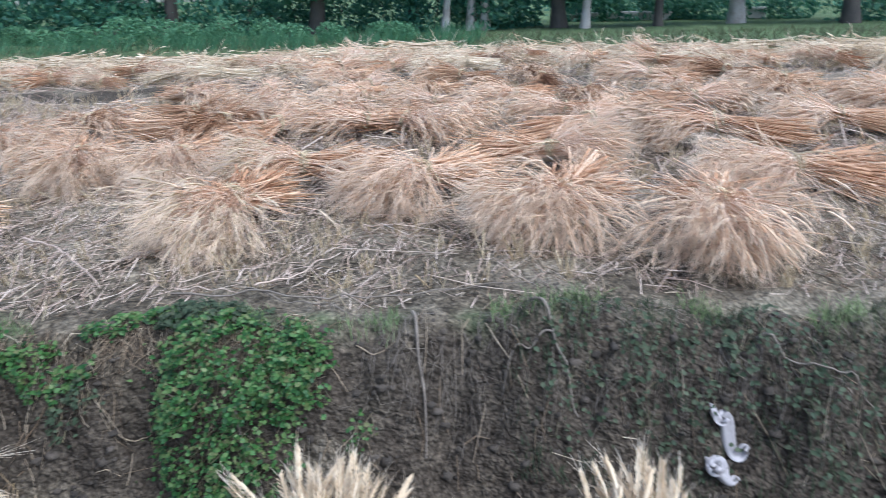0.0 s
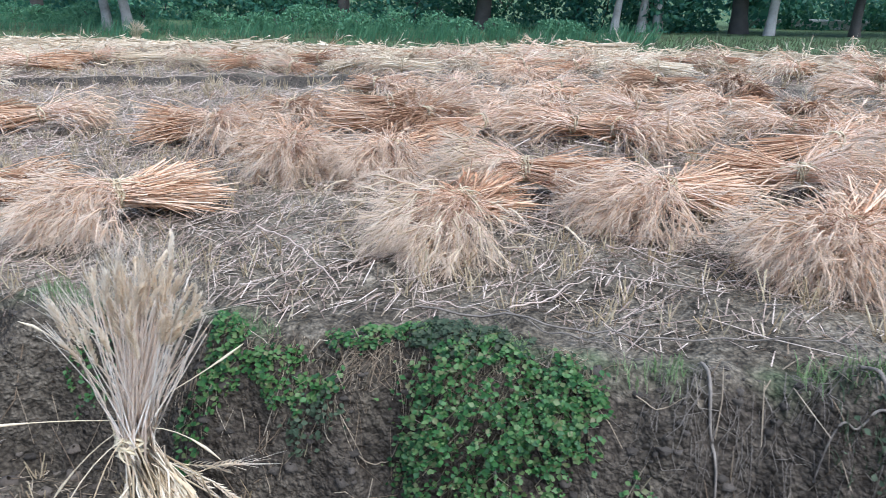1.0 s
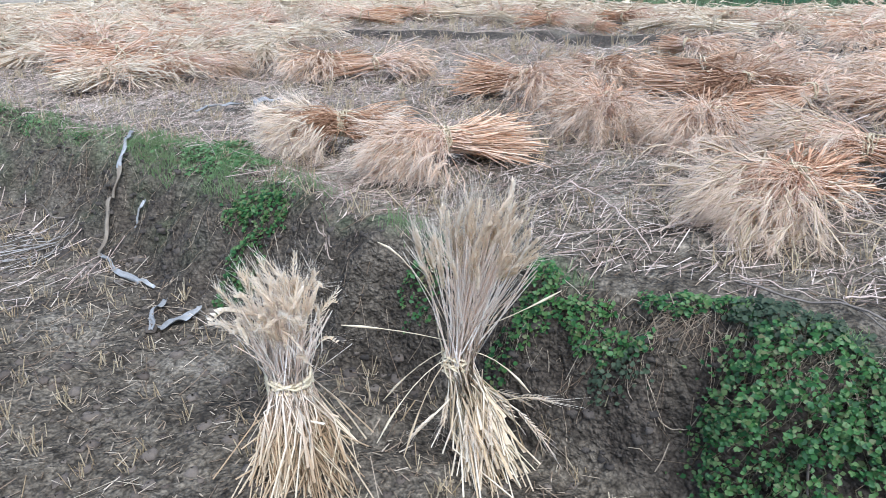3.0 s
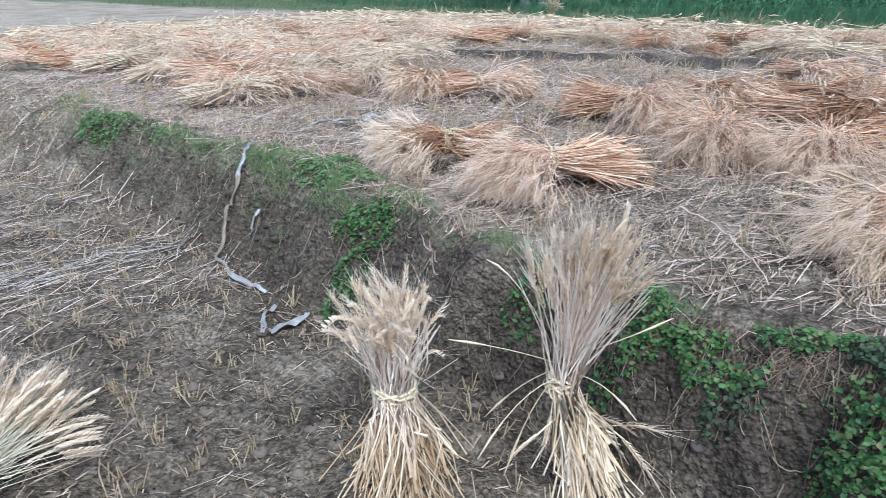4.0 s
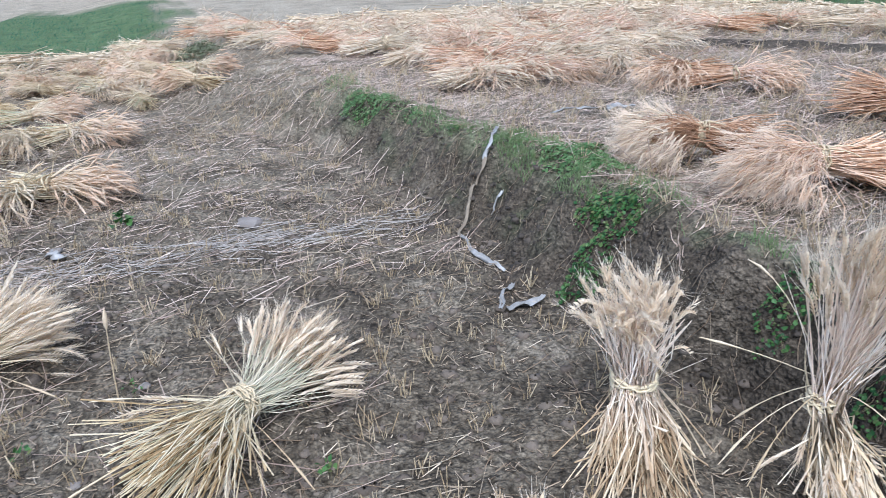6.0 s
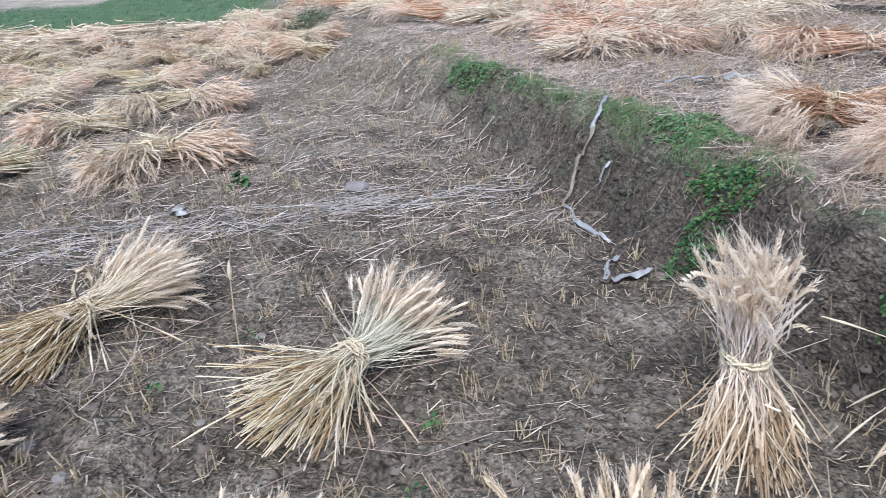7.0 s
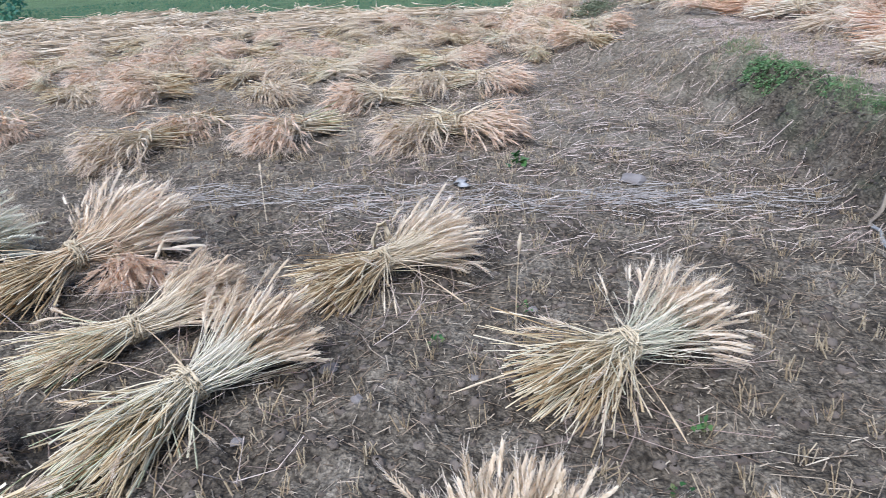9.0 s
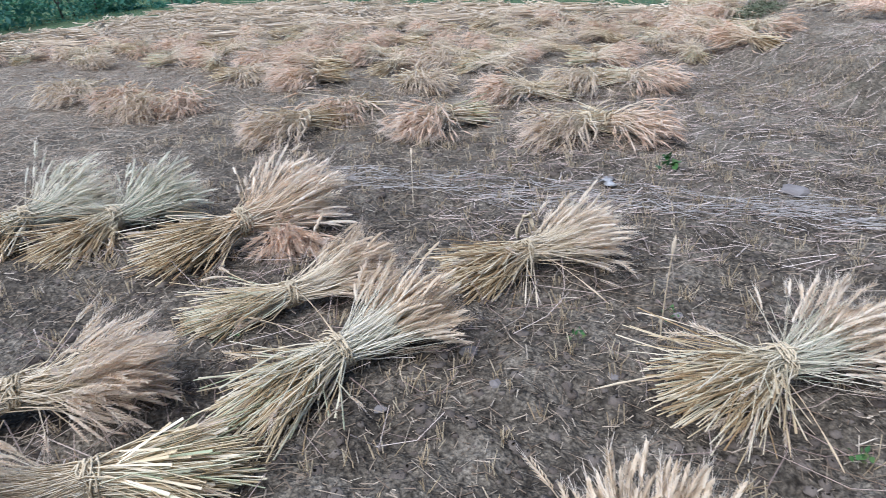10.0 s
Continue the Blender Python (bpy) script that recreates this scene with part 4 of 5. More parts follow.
loose_straw("loose_straw", 4800, (-8.5, 0.6, -4.4, 1.9), 31, on_low, (0.03, 0.13), (0.0011, 0.0026), "scattered broken straw on the lower field")
loose_straw("straw_chaff", 10000, (-5.2, -0.2, -3.2, 1.9), 30, on_low, (0.012, 0.06), (0.001, 0.0026), "fine broken chaff on the lower field", lift=0.008)
loose_straw("loose_straw", 1000, (-8.5, 0.6, -4.4, 1.9), 32, on_low, (0.18, 0.5), (0.0015, 0.0026), "long loose straws on the lower field", lift=0.03)
loose_straw("loose_straw", 1150, (-5.0, -3.9, -2.6, 1.5), 33, lambda x, y, rng: np.abs(x + 4.42 + 0.12 * waves(x, y, 1.0, 9)) < 0.22 * rng.uniform(0, 1, len(x)) ** 0.5, (0.2, 0.6), (0.0015, 0.0028), "swath of combed grey straw across the lower field", aligned=84, mat=SWATH)
loose_straw("loose_straw", 14000, (-9.5, 4, 1.4, 8.5), 34, on_up, (0.05, 0.165), (0.0010, 0.0023), "thick mat of loose straw on the upper field", lift=0.03, mat=LITTER_PALE)
loose_straw("straw_chaff", 8000, (-4.2, 2.2, 1.9, 4.8), 29, on_up, (0.015, 0.09), (0.001, 0.003), "fine broken chaff on the upper field", lift=0.012, mat=LITTER)
loose_straw("loose_straw", 1700, (-8.5, 4, 1.4, 7.0), 35, on_up, (0.2, 0.55), (0.0014, 0.0026), "long loose straws on the upper field", lift=0.05, mat=LITTER_PALE)
loose_straw("loose_straw", 8000, (-15, 9, 4, 13), 36, on_up, (0.15, 0.5), (0.003, 0.006), "loose straw between the far sheaves", lift=0.06, mat=LITTER_PALE)
loose_straw("loose_straw", 11000, (-17, -7.5, -12, 1.6), 37, on_low, (0.08, 0.35), (0.002, 0.0045), "loose straw between the far sheaves", lift=0.05)
loose_straw("loose_straw", 2600, (-14, -6, 0.0, 2.6), 40, lambda x, y, rng: bank_share(x, y) < 1.3, (0.03, 0.16), (0.0013, 0.0026), "loose straw on the low end of the bank")
loose_straw("loose_straw", 9000, (-8.5, 0.5, -9.5, -4.2), 39, on_low, (0.05, 0.165), (0.0016, 0.0032), "scattered broken straw on the lower field")
loose_straw("loose_straw", 1500, (-7, 2, 1.4, 3.1), 38, lambda x, y, rng: (bank_share(x, y) > 0.1) & (bank_share(x, y) < 1.1), (0.03, 0.22), (0.001, 0.0022), "stray straws caught on the bank", lift=0.03)
def straw_mat(n, box, seed, keep, length, width, mat, label):
    """A dense mat of split, flattened straw lying at all angles."""
    rng = np.random.RandomState(seed)
    x, y = rng.uniform(box[0], box[1], n), rng.uniform(box[2], box[3], n)
    ok = keep(x, y, rng)
    x, y = x[ok], y[ok]
    n = len(x)
    a, l = rng.uniform(0, 2 * np.pi, n), rng.uniform(length[0], length[1], n) * 0.5
    ends = []
    for q in (-1, 1):
        px, py = x + np.cos(a) * l * q, y + np.sin(a) * l * q
        ends.append(np.stack([px, py, height(px, py) + rng.uniform(0.004, 0.028, n)], -1))
    return tagged(new("straw_mat", mesh_of("straw_mat", [bristles(np.stack(ends, 1), np.array(width))], mat)), label, "straw", kind="stuff")


straw_mat(60000, (-9.5, 3.5, 1.4, 7.5), 47, on_up, (0.03, 0.15), (0.0018, 0.0012), LITTER_PALE, "thick mat of flattened straw on the upper field")
straw_mat(30000, (-9.5, 3.5, 1.4, 7.5), 48, on_up, (0.02, 0.1), (0.0021, 0.0014), LITTER, "brown broken straw on the upper field")
straw_mat(16000, (-10, -1.5, -11, -4.2), 50, on_low, (0.03, 0.15), (0.0028, 0.0018), LITTER, "brown broken straw on the lower field")
straw_mat(3600, (-9.8, -3.6, -1.6, 2.0), 55, lambda x, y, rng: (bank_share(x, y) < 0.2) | ((x < -6.6) & (bank_share(x, y) < 1.25)), (0.05, 0.22), (0.0021, 0.0014), LITTER_PALE, "pale straw strewn along the low end of the bank")
straw_mat(9000, (-7.5, 0.3, -4.4, 1.9), 49, on_low, (0.01, 0.07), (0.0022, 0.0014), LITTER, "brown broken straw on the lower field")
stubble("stubble", 9000, (-8.5, 0.6, -4.4, 1.9), 41, on_low, (0.02, 0.075), (0.0014, 0.0026), "short cut wheat stubble in rows")
stubble("stubble", 12000, (-8.5, 4, 1.4, 7.5), 42, on_up, (0.03, 0.11), (0.0014, 0.0028), "short cut wheat stubble in rows")
stubble("stubble", 5000, (-14, 8, 6.5, 13), 43, on_up, (0.06, 0.16), (0.003, 0.005), "cut wheat stubble in rows far off")


def clods(n, box, seed, keep, size, label, mat=None):
    rng = np.random.RandomState(seed)
    x, y = rng.uniform(box[0], box[1], n), rng.uniform(box[2], box[3], n)
    ok = keep(x, y, rng)
    x, y = x[ok], y[ok]
    n = len(x)
    r = size[0] + (size[1] - size[0]) * rng.uniform(0, 1, n) ** 3
    ang = np.arange(6) * np.pi / 3
    rows = []
    for lvl, rad in ((-0.5, 0.8), (-0.05, 1.0), (0.28, 0.7), (0.4, 0.2)):
        w = rng.uniform(0.6, 1.35, (n, 6))
        rows.append(np.stack([x[:, None] + r[:, None] * rad * w * np.cos(ang), y[:, None] + r[:, None] * rad * w * np.sin(ang),
                              height(x, y)[:, None] + r[:, None] * (lvl + rng.normal(0, 0.13, (n, 6)))], -1))
    v = np.stack(rows, 1)
    idx = np.arange(n * 24).reshape(n, 4, 6)
    nxt = np.roll(idx, -1, axis=2)
    f = np.stack([idx[:, :-1], nxt[:, :-1], nxt[:, 1:], idx[:, 1:]], -1).reshape(-1, 4)
    ob = new("soil_clods", mesh_of("soil_clods", [(v.reshape(-1, 3), f)], mat or CLOD, smooth=False))
    return tagged(ob, label, "clods", kind="stuff")


def strewn_round(rows, each, reach, seed, label, mat, size=(0.0016, 0.003)):
    """Loose straws fallen round the sheaves at those places."""
    rng = np.random.RandomState(seed)
    base = np.repeat(np.array([(r[0], r[1]) for r in rows]), each, axis=0)
    n = len(base)
    a, d = rng.uniform(0, 2 * np.pi, n), reach * np.sqrt(rng.uniform(0, 1, n))
    x, y = base[:, 0] + d * np.cos(a), base[:, 1] + d * np.sin(a)
    b, l = rng.uniform(0, 2 * np.pi, n), rng.uniform(0.12, 0.5, n)
    pts = []
    lift = np.abs(rng.normal(0, 0.05, (n, 2)))
    for q in (-0.5, 0.0, 0.5):
        px, py = x + np.cos(b) * l * q, y + np.sin(b) * l * q + 0.02 * (1 - 4 * q * q)
        pts.append(np.stack([px, py, height(px, py) + 0.008 + np.where(q < 0, lift[:, 0], lift[:, 1]) * abs(q) * 2 + 0.02], -1))
    r = rng.uniform(size[0], size[1], n)[:, None] * np.array([1.0, 1.0, 0.7])[None]
    return tagged(new("loose_straw", mesh_of("loose_straw", [tubes(np.stack(pts, 1), r)], mat)), label, "straw", kind="stuff")


for a, b in (((-3.25, -0.86, 0.11), (-2.92, -0.80, 0.015)), ((-3.24, -0.84, 0.11), (-2.90, -0.74, 0.015)), ((-3.27, -0.86, 0.14), (-3.0, -0.45, 0.03))):
    stray_stalk(low_sheaves[1], a, b, 0.02)
for a, b in (((-2.50, 0.16, 0.12), (-2.15, 0.32, 0.02)), ((-2.50, 0.15, 0.10), (-2.18, 0.18, 0.02)), ((-2.55, 0.10, 0.14), (-2.72, -0.32, 0.16)), ((-2.52, 0.12, 0.12), (-2.35, -0.45, 0.03))):
    stray_stalk(low_sheaves[0], a, b, 0.02)
for a, b in (((-2.66, -1.78, 0.11), (-2.38, -1.42, 0.05)), ((-2.22, -1.33, 0.12), (-2.45, -1.95, 0.06)), ((-2.20, -1.34, 0.10), (-1.98, -1.38, 0.02))):
    stray_stalk(low_sheaves[2], a, b, 0.03)
strewn_round(UP_NEAR + UP_MID, 36, 0.75, 44, "straws strewn round the sheaves of the upper field", LITTER_PALE, (0.0011, 0.0021))
strewn_round(LOW_MID, 60, 0.6, 45, "straws strewn round the sheaves of the lower field", LITTER)
strewn_round([r for r in LOW_NEAR], 26, 0.5, 46, "straws strewn round the sheaves of the lower field", LITTER_PALE, (0.0014, 0.0024))
clods(8000, (-5.5, 0.1, -3.4, 1.9), 51, on_low, (0.004, 0.032), "crumbled dry soil clods on the lower field")
clods(6000, (-6.5, 1.8, 1.4, 3.0), 52, lambda x, y, rng: (bank_share(x, y) > -0.15) & (bank_share(x, y) < 1.05), (0.005, 0.024), "crumbled earth on the bank", CLOD_DAMP_SHADE)


# ---- weeds and grass ----
def weed_clump(x, y, rx, ry, n, size, seed, label, bulge=0.06, mat=None):
    """A low weed over the bank: many small leaves on stems."""
    rng = np.random.RandomState(seed)
    a, r = rng.uniform(0, 2 * np.pi, n), np.sqrt(rng.uniform(0, 1, n)) * (1 + 0.25 * rng.normal(0, 1, n))
    px, py = x + rx * r * np.cos(a), y + ry * r * np.sin(a)
    keep = waves(px, py, 0.13, seed) > -0.6
    px, py, r = px[keep], py[keep], r[keep]
    n = len(px)
    z = height(px, py) + bulge * (0.5 + 0.5 * waves(px, py, 0.15, seed + 1)).clip(0, 1) * 0.7 + bulge * np.clip(1.1 - r * r, 0.1, 1) * rng.uniform(0.0, 0.8, n)
    e = 0.01
    nrm = np.stack([-(height(px + e, py) - height(px - e, py)) / (2 * e), -(height(px, py + e) - height(px, py - e)) / (2 * e), np.ones(n)], -1)
    nrm /= np.linalg.norm(nrm, axis=1, keepdims=True)
    c = np.stack([px, py, z], -1) + nrm * 0.015
    nn = nrm * 0.6 + np.array([0, -0.25, 0.45]) + rng.normal(0, 0.35, (n, 3))
    nn /= np.linalg.norm(nn, axis=1, keepdims=True)
    al = np.cross(nn, rng.normal(0, 1, (n, 3)))
    al /= np.linalg.norm(al, axis=1, keepdims=True)
    sd = np.cross(nn, al)
    s = (size * rng.uniform(0.45, 1.5, n))[:, None]
    ob = new("weed")
    tagged(ob, label, "weed")
    ob.location = (x, y, float(height(x, y)))
    shift = -np.array(ob.location)
    lv, lf = leaves(c, al * s, sd * s * 0.58, 0.3)
    tagged(part("foliage", mesh_of("foliage", [(lv + shift, lf)], mat or LEAF, smooth=False), ob), kind="stuff")
    k = max(6, n // 14)
    j = rng.randint(0, n, k)
    root = np.stack([px[j] * 0.75 + x * 0.25, py[j] * 0.75 + y * 0.25, 0 * px[j]], -1)
    root[:, 2] = height(root[:, 0], root[:, 1]) - 0.005
    st = np.stack([root, (root + c[j]) / 2 + rng.normal(0, 0.01, (k, 3)), c[j]], 1) + shift
    tagged(part("stem_mass", mesh_of("stem_mass", [tubes(st, np.full((k, 3), 0.0014))], STEM), ob), kind="stuff")
    return ob


def face_point(x, c):
    """The plan y at share c of the bank's face, past its edge where c is over 1."""
    foot, top = np.interp(x, FOOT_X, FOOT_Y), np.interp(x, TOP_X, TOP_Y)
    y = foot + (top - foot) * c
    for _ in range(3):
        y = y + (c - bank_share(x, y)) * (top - foot)
    return y


def creeper(x, half, c0, c1, n, size, seed, label, bulge=0.06, mat=None, gaps=-0.45):
    """A weed that hangs down the steep bank from its lip: lobes of small leaves on stems, with dark gaps."""
    rng = np.random.RandomState(seed)
    a, r = rng.uniform(0, 2 * np.pi, n), np.sqrt(rng.uniform(0, 1, n)) * (1 + 0.12 * rng.normal(0, 1, n))
    px, c = x + half * r * np.cos(a), (c0 + c1) / 2 + (c1 - c0) / 2 * r * np.sin(a)
    py = face_point(px, c)
    pz = height(px, py)
    lobe = 0.4 * waves(px, pz, 0.16, seed) + 0.6 * waves(px, pz, 0.06, seed + 1)
    keep = lobe > gaps
    px, py, pz, c, r, lobe = (v[keep] for v in (px, py, pz, c, r, lobe))
    n = len(px)
    out = unit(np.stack([0 * px, -1.0 + np.clip(c - 0.8, 0, 1) * 1.6, np.clip(0.35 + np.clip(c - 0.8, 0, 1) * 1.5, 0, 1)], -1))
    reach = bulge * (0.25 + 0.75 * np.clip(0.6 + 0.5 * lobe, 0, 1)) * np.clip(1.15 - r * r, 0.15, 1) * rng.uniform(0.0, 1, n) ** 0.6
    centre = np.stack([px, py, pz], -1) + out * (reach + 0.012)[:, None]
    nn = unit(out * 0.55 + np.array([0, -0.1, 0.55]) + rng.normal(0, 0.33, (n, 3)))
    al = unit(np.cross(nn, rng.normal(0, 1, (n, 3))))
    sd = np.cross(nn, al)
    s = (size * rng.uniform(0.5, 1.5, n))[:, None]
    ob = new("weed")
    tagged(ob, label, "weed")
    mid_y = float(face_point(np.array([x]), np.array([(c0 + c1) / 2]))[0])
    ob.location = (x, mid_y, float(height(x, mid_y)))
    shift = -np.array(ob.location)
    lv, lf = leaves(centre, al * s, sd * s * 0.75, 0.3)
    tagged(part("foliage", mesh_of("foliage", [(lv + shift, lf)], mat or LEAF, smooth=False), ob), kind="stuff")
    k = max(8, n // 16)
    j = rng.randint(0, n, k)
    root = np.stack([px[j] * 0.8 + x * 0.2, py[j], pz[j]], -1)
    hang = np.stack([root + np.array([0, 0.01, 0.03]), (root + centre[j]) / 2 + rng.normal(0, 0.015, (k, 3)), centre[j] + np.array([0, 0, -0.02])], 1) + shift
    tagged(part("stem_mass", mesh_of("stem_mass", [tubes(hang, np.full((k, 3), 0.0014))], STEM), ob), kind="stuff")
    return ob


def hanging_stems(n, x0, x1, c0, c1, seed, mat, label, length=(0.05, 0.16), radius=(0.0007, 0.0016)):
    """Thin dry stems and rootlets that trail down the face of the bank."""
    rng = np.random.RandomState(seed)
    x, c = rng.uniform(x0, x1, n), rng.uniform(c0, c1, n)
    keep = waves(x, c, 0.5, seed) > -0.2
    x, c = x[keep], c[keep]
    n = len(x)
    drop, drift = rng.uniform(length[0], length[1], n) / 0.5, rng.normal(0, 0.045, n)
    lift, pts = rng.uniform(0.004, 0.03, n), []
    for q in (0.0, 0.35, 0.7, 1.0):
        px, pc = x + drift * q + rng.normal(0, 0.008, n), c - drop * q
        py = face_point(px, pc) - lift * math.sin(math.pi * min(q + 0.15, 1.0))
        pts.append(np.stack([px, py, height(px, py) + 0.004 + 0.5 * lift], -1))
    r = rng.uniform(radius[0], radius[1], n)[:, None] * np.array([1.0, 1.0, 0.8, 0.5])[None]
    return tagged(new("dry_stems", mesh_of("dry_stems", [tubes(np.stack(pts, 1), r)], mat)), label, "dry stems", kind="stuff")


hanging_stems(420, -1.15, -0.45, 0.7, 1.25, 191, LITTER, "matted dry stems hanging over the bank's lip")
hanging_stems(850, -0.3, 1.9, 0.55, 1.2, 192, ROOT, "dry rootlets trailing down the damp bank")
hanging_stems(240, -1.9, -1.1, 0.5, 1.1, 193, LITTER, "dry stems caught on the bank beside the sheaves")
hanging_stems(280, -6.2, -2.6, 0.4, 1.1, 194, LITTER, "thin dry grass on the face of the bank", (0.04, 0.13))
BUSH_LABEL = "dense dark green creeping weed covering the earth bank"
creeper(-0.72, 0.25, -0.05, 1.08, 6000, 0.0076, 71, BUSH_LABEL, 0.17, gaps=-0.12)
creeper(-0.50, 0.13, 0.40, 0.98, 1300, 0.0076, 72, BUSH_LABEL, 0.10, gaps=-0.15)
creeper(-0.82, 0.20, 0.85, 1.35, 900, 0.0085, 73, "dry-stemmed olive weed over the bank's lip", 0.07, DULL)
SMALL = "small green creeping weed on the dry earth bank"
for i, (x, half, c0, c1, n) in enumerate(((-1.56, 0.075, 0.45, 1.15, 560), (-1.38, 0.10, 0.62, 0.95, 340), (-1.23, 0.09, 0.55, 0.80, 180), (-1.08, 0.17, 0.92, 1.25, 420), (-1.63, 0.06, 0.2, 0.5, 120), (-2.05, 0.09, 0.35, 0.95, 240), (-0.27, 0.06, 0.35, 0.6, 50), (-0.46, 0.06, 0.75, 1.05, 130))):
    creeper(x, half, c0, c1, int(n * 1.05), 0.0082, 180 + i, SMALL, 0.05)
creeper(-1.22, 0.09, 0.3, 0.7, 160, 0.008, 190, "dull weed with dry stems on the damp bank", 0.04, DULL)
for i, (x, half, c0, c1, n) in enumerate(((-3.66, 0.30, 0.85, 1.6, 2300), (-3.05, 0.17, 0.58, 1.0, 900), (-2.94, 0.085, 0.04, 0.6, 520), (-6.30, 0.42, 0.6, 1.2, 2600), (-4.90, 0.05, 0.9, 1.05, 50), (-5.45, 0.25, 0.8, 1.1, 160), (-4.15, 0.12, 0.8, 1.2, 90))):
    creeper(x, half, c0, c1, n, 0.0088, 80 + i, SMALL if n < 800 else "spreading green creeping weed on the bank's lip", 0.045, LEAF_LIGHT if i in (0, 3, 5, 6) else None)
for i, (x, c0, c1) in enumerate(((0.45, 0.3, 1.1), (0.75, 0.2, 0.9), (0.98, 0.4, 1.2), (1.25, 0.1, 0.8), (1.5, 0.3, 1.1), (1.75, 0.2, 1.0))):
    creeper(x, 0.22, c0, c1, 360, 0.0085, 120 + i, "dull dark green weed straggling over the damp bank", 0.05, DULL, -0.1)
weed_clump(-5.0, -0.3, 0.05, 0.06, 26, 0.03, 97, "single bright green seedling on bare soil", 0.09)


def grass_stuff(name, n, box, seed, keep, tall, width, mat, label, spread=0.35):
    rng = np.random.RandomState(seed)
    x, y = rng.uniform(box[0], box[1], n), rng.uniform(box[2], box[3], n)
    ok = keep(x, y, rng)
    x, y = x[ok], y[ok]
    n = len(x)
    z = height(x, y)
    h = rng.uniform(tall[0], tall[1], n)
    lean = rng.normal(0, spread, (n, 2)) * h[:, None]
    p = np.stack([np.stack([x, y, z - 0.005], -1), np.stack([x + lean[:, 0] * 0.35, y + lean[:, 1] * 0.35, z + h * 0.6], -1), np.stack([x + lean[:, 0], y + lean[:, 1], z + h], -1)], 1)
    r = rng.uniform(width[0], width[1], n)[:, None] * np.array([1.0, 0.8, 0.2])[None]
    blade = tubes(p, r) if width[1] < 0.004 else bristles(p[:, [0, 2]], np.array([width[1], width[0] * 0.3]))
    ob = new(name, mesh_of(name, [blade], mat))
    return tagged(ob, label, "grass", kind="stuff")


grass_stuff("grass", 60000, (-7.6, 2.2, 1.4, 3.2), 61, lambda x, y, rng: (np.abs(bank_share(x, y) - 1.1) < 0.28 * rng.uniform(0.1, 1, len(x))) & (waves(x, y, 0.6, 62) > 0.0 - 0.1 * (x < -4.3) + 0.45 * (x > -2.6) * (x < 0.1)),
            (0.015, 0.07), (0.0012, 0.0022), GRASS, "short grey-green grass along the bank's edge")
grass_stuff("grass", 9000, (-4.5, -3.2, 1.9, 2.5), 65, lambda x, y, rng: (np.abs(bank_share(x, y) - 1.1) < 0.5 * rng.uniform(0, 1, len(x)) ** 0.7) & (waves(x, y, 0.5, 66) > -0.1),
            (0.015, 0.05), (0.0012, 0.0022), GRASS, "longer grey-green grass tufts on the bank's edge")
grass_stuff("grass", 11000, (-7.2, -2.8, 1.3, 2.4), 67, lambda x, y, rng: (bank_share(x, y) > 0.66 + 0.35 * rng.uniform(0, 1, len(x))) & (bank_share(x, y) < 1.4) & (waves(x, y, 0.4, 68) > -0.1),
            (0.008, 0.03), (0.0012, 0.0022), GRASS, "sparse short green growth on the bank's face")
grass_stuff("grass", 4500, (0.2, 1.9, 2.1, 2.95), 69, lambda x, y, rng: (bank_share(x, y) > 0.0) & (bank_share(x, y) < 1.2) & (waves(x, y, 0.35, 70) > -0.4),
            (0.02, 0.06), (0.0012, 0.0022), DULL, "dull dark growth over the damp bank")
grass_stuff("verge_grass", 24000, (-30, 12, 8, 21), 63, lambda x, y, rng: (y > verge_line(x) - 0.1) & (y < verge_line(x) + 7), (0.04, 0.16), (0.006, 0.012), VERGE, "rough green grass of the verge behind the field")
grass_stuff("verge_weeds", 16000, (-25, -1.5, 13, 19.5), 66, lambda x, y, rng: (y > verge_line(x) + 3.4 + 0.8 * waves(x, y, 3.0, 93)) & (y < verge_line(x) + 5.8) & (waves(x, y, 1.6, 94) > -0.5), (0.12, 0.5), (0.006, 0.013), BUSH, "tall pale green weeds at the edge of the trees", 0.3)
grass_stuff("verge_grass", 22000, (-36, -15, -18, 0.3), 64, lambda x, y, rng: (x < west_line(y) - 0.1) & (x > west_line(y) - np.where(y < -5, 8.5, 17)), (0.02, 0.06), (0.0045, 0.008), STRIP, "green grass strip at the end of the lower field")


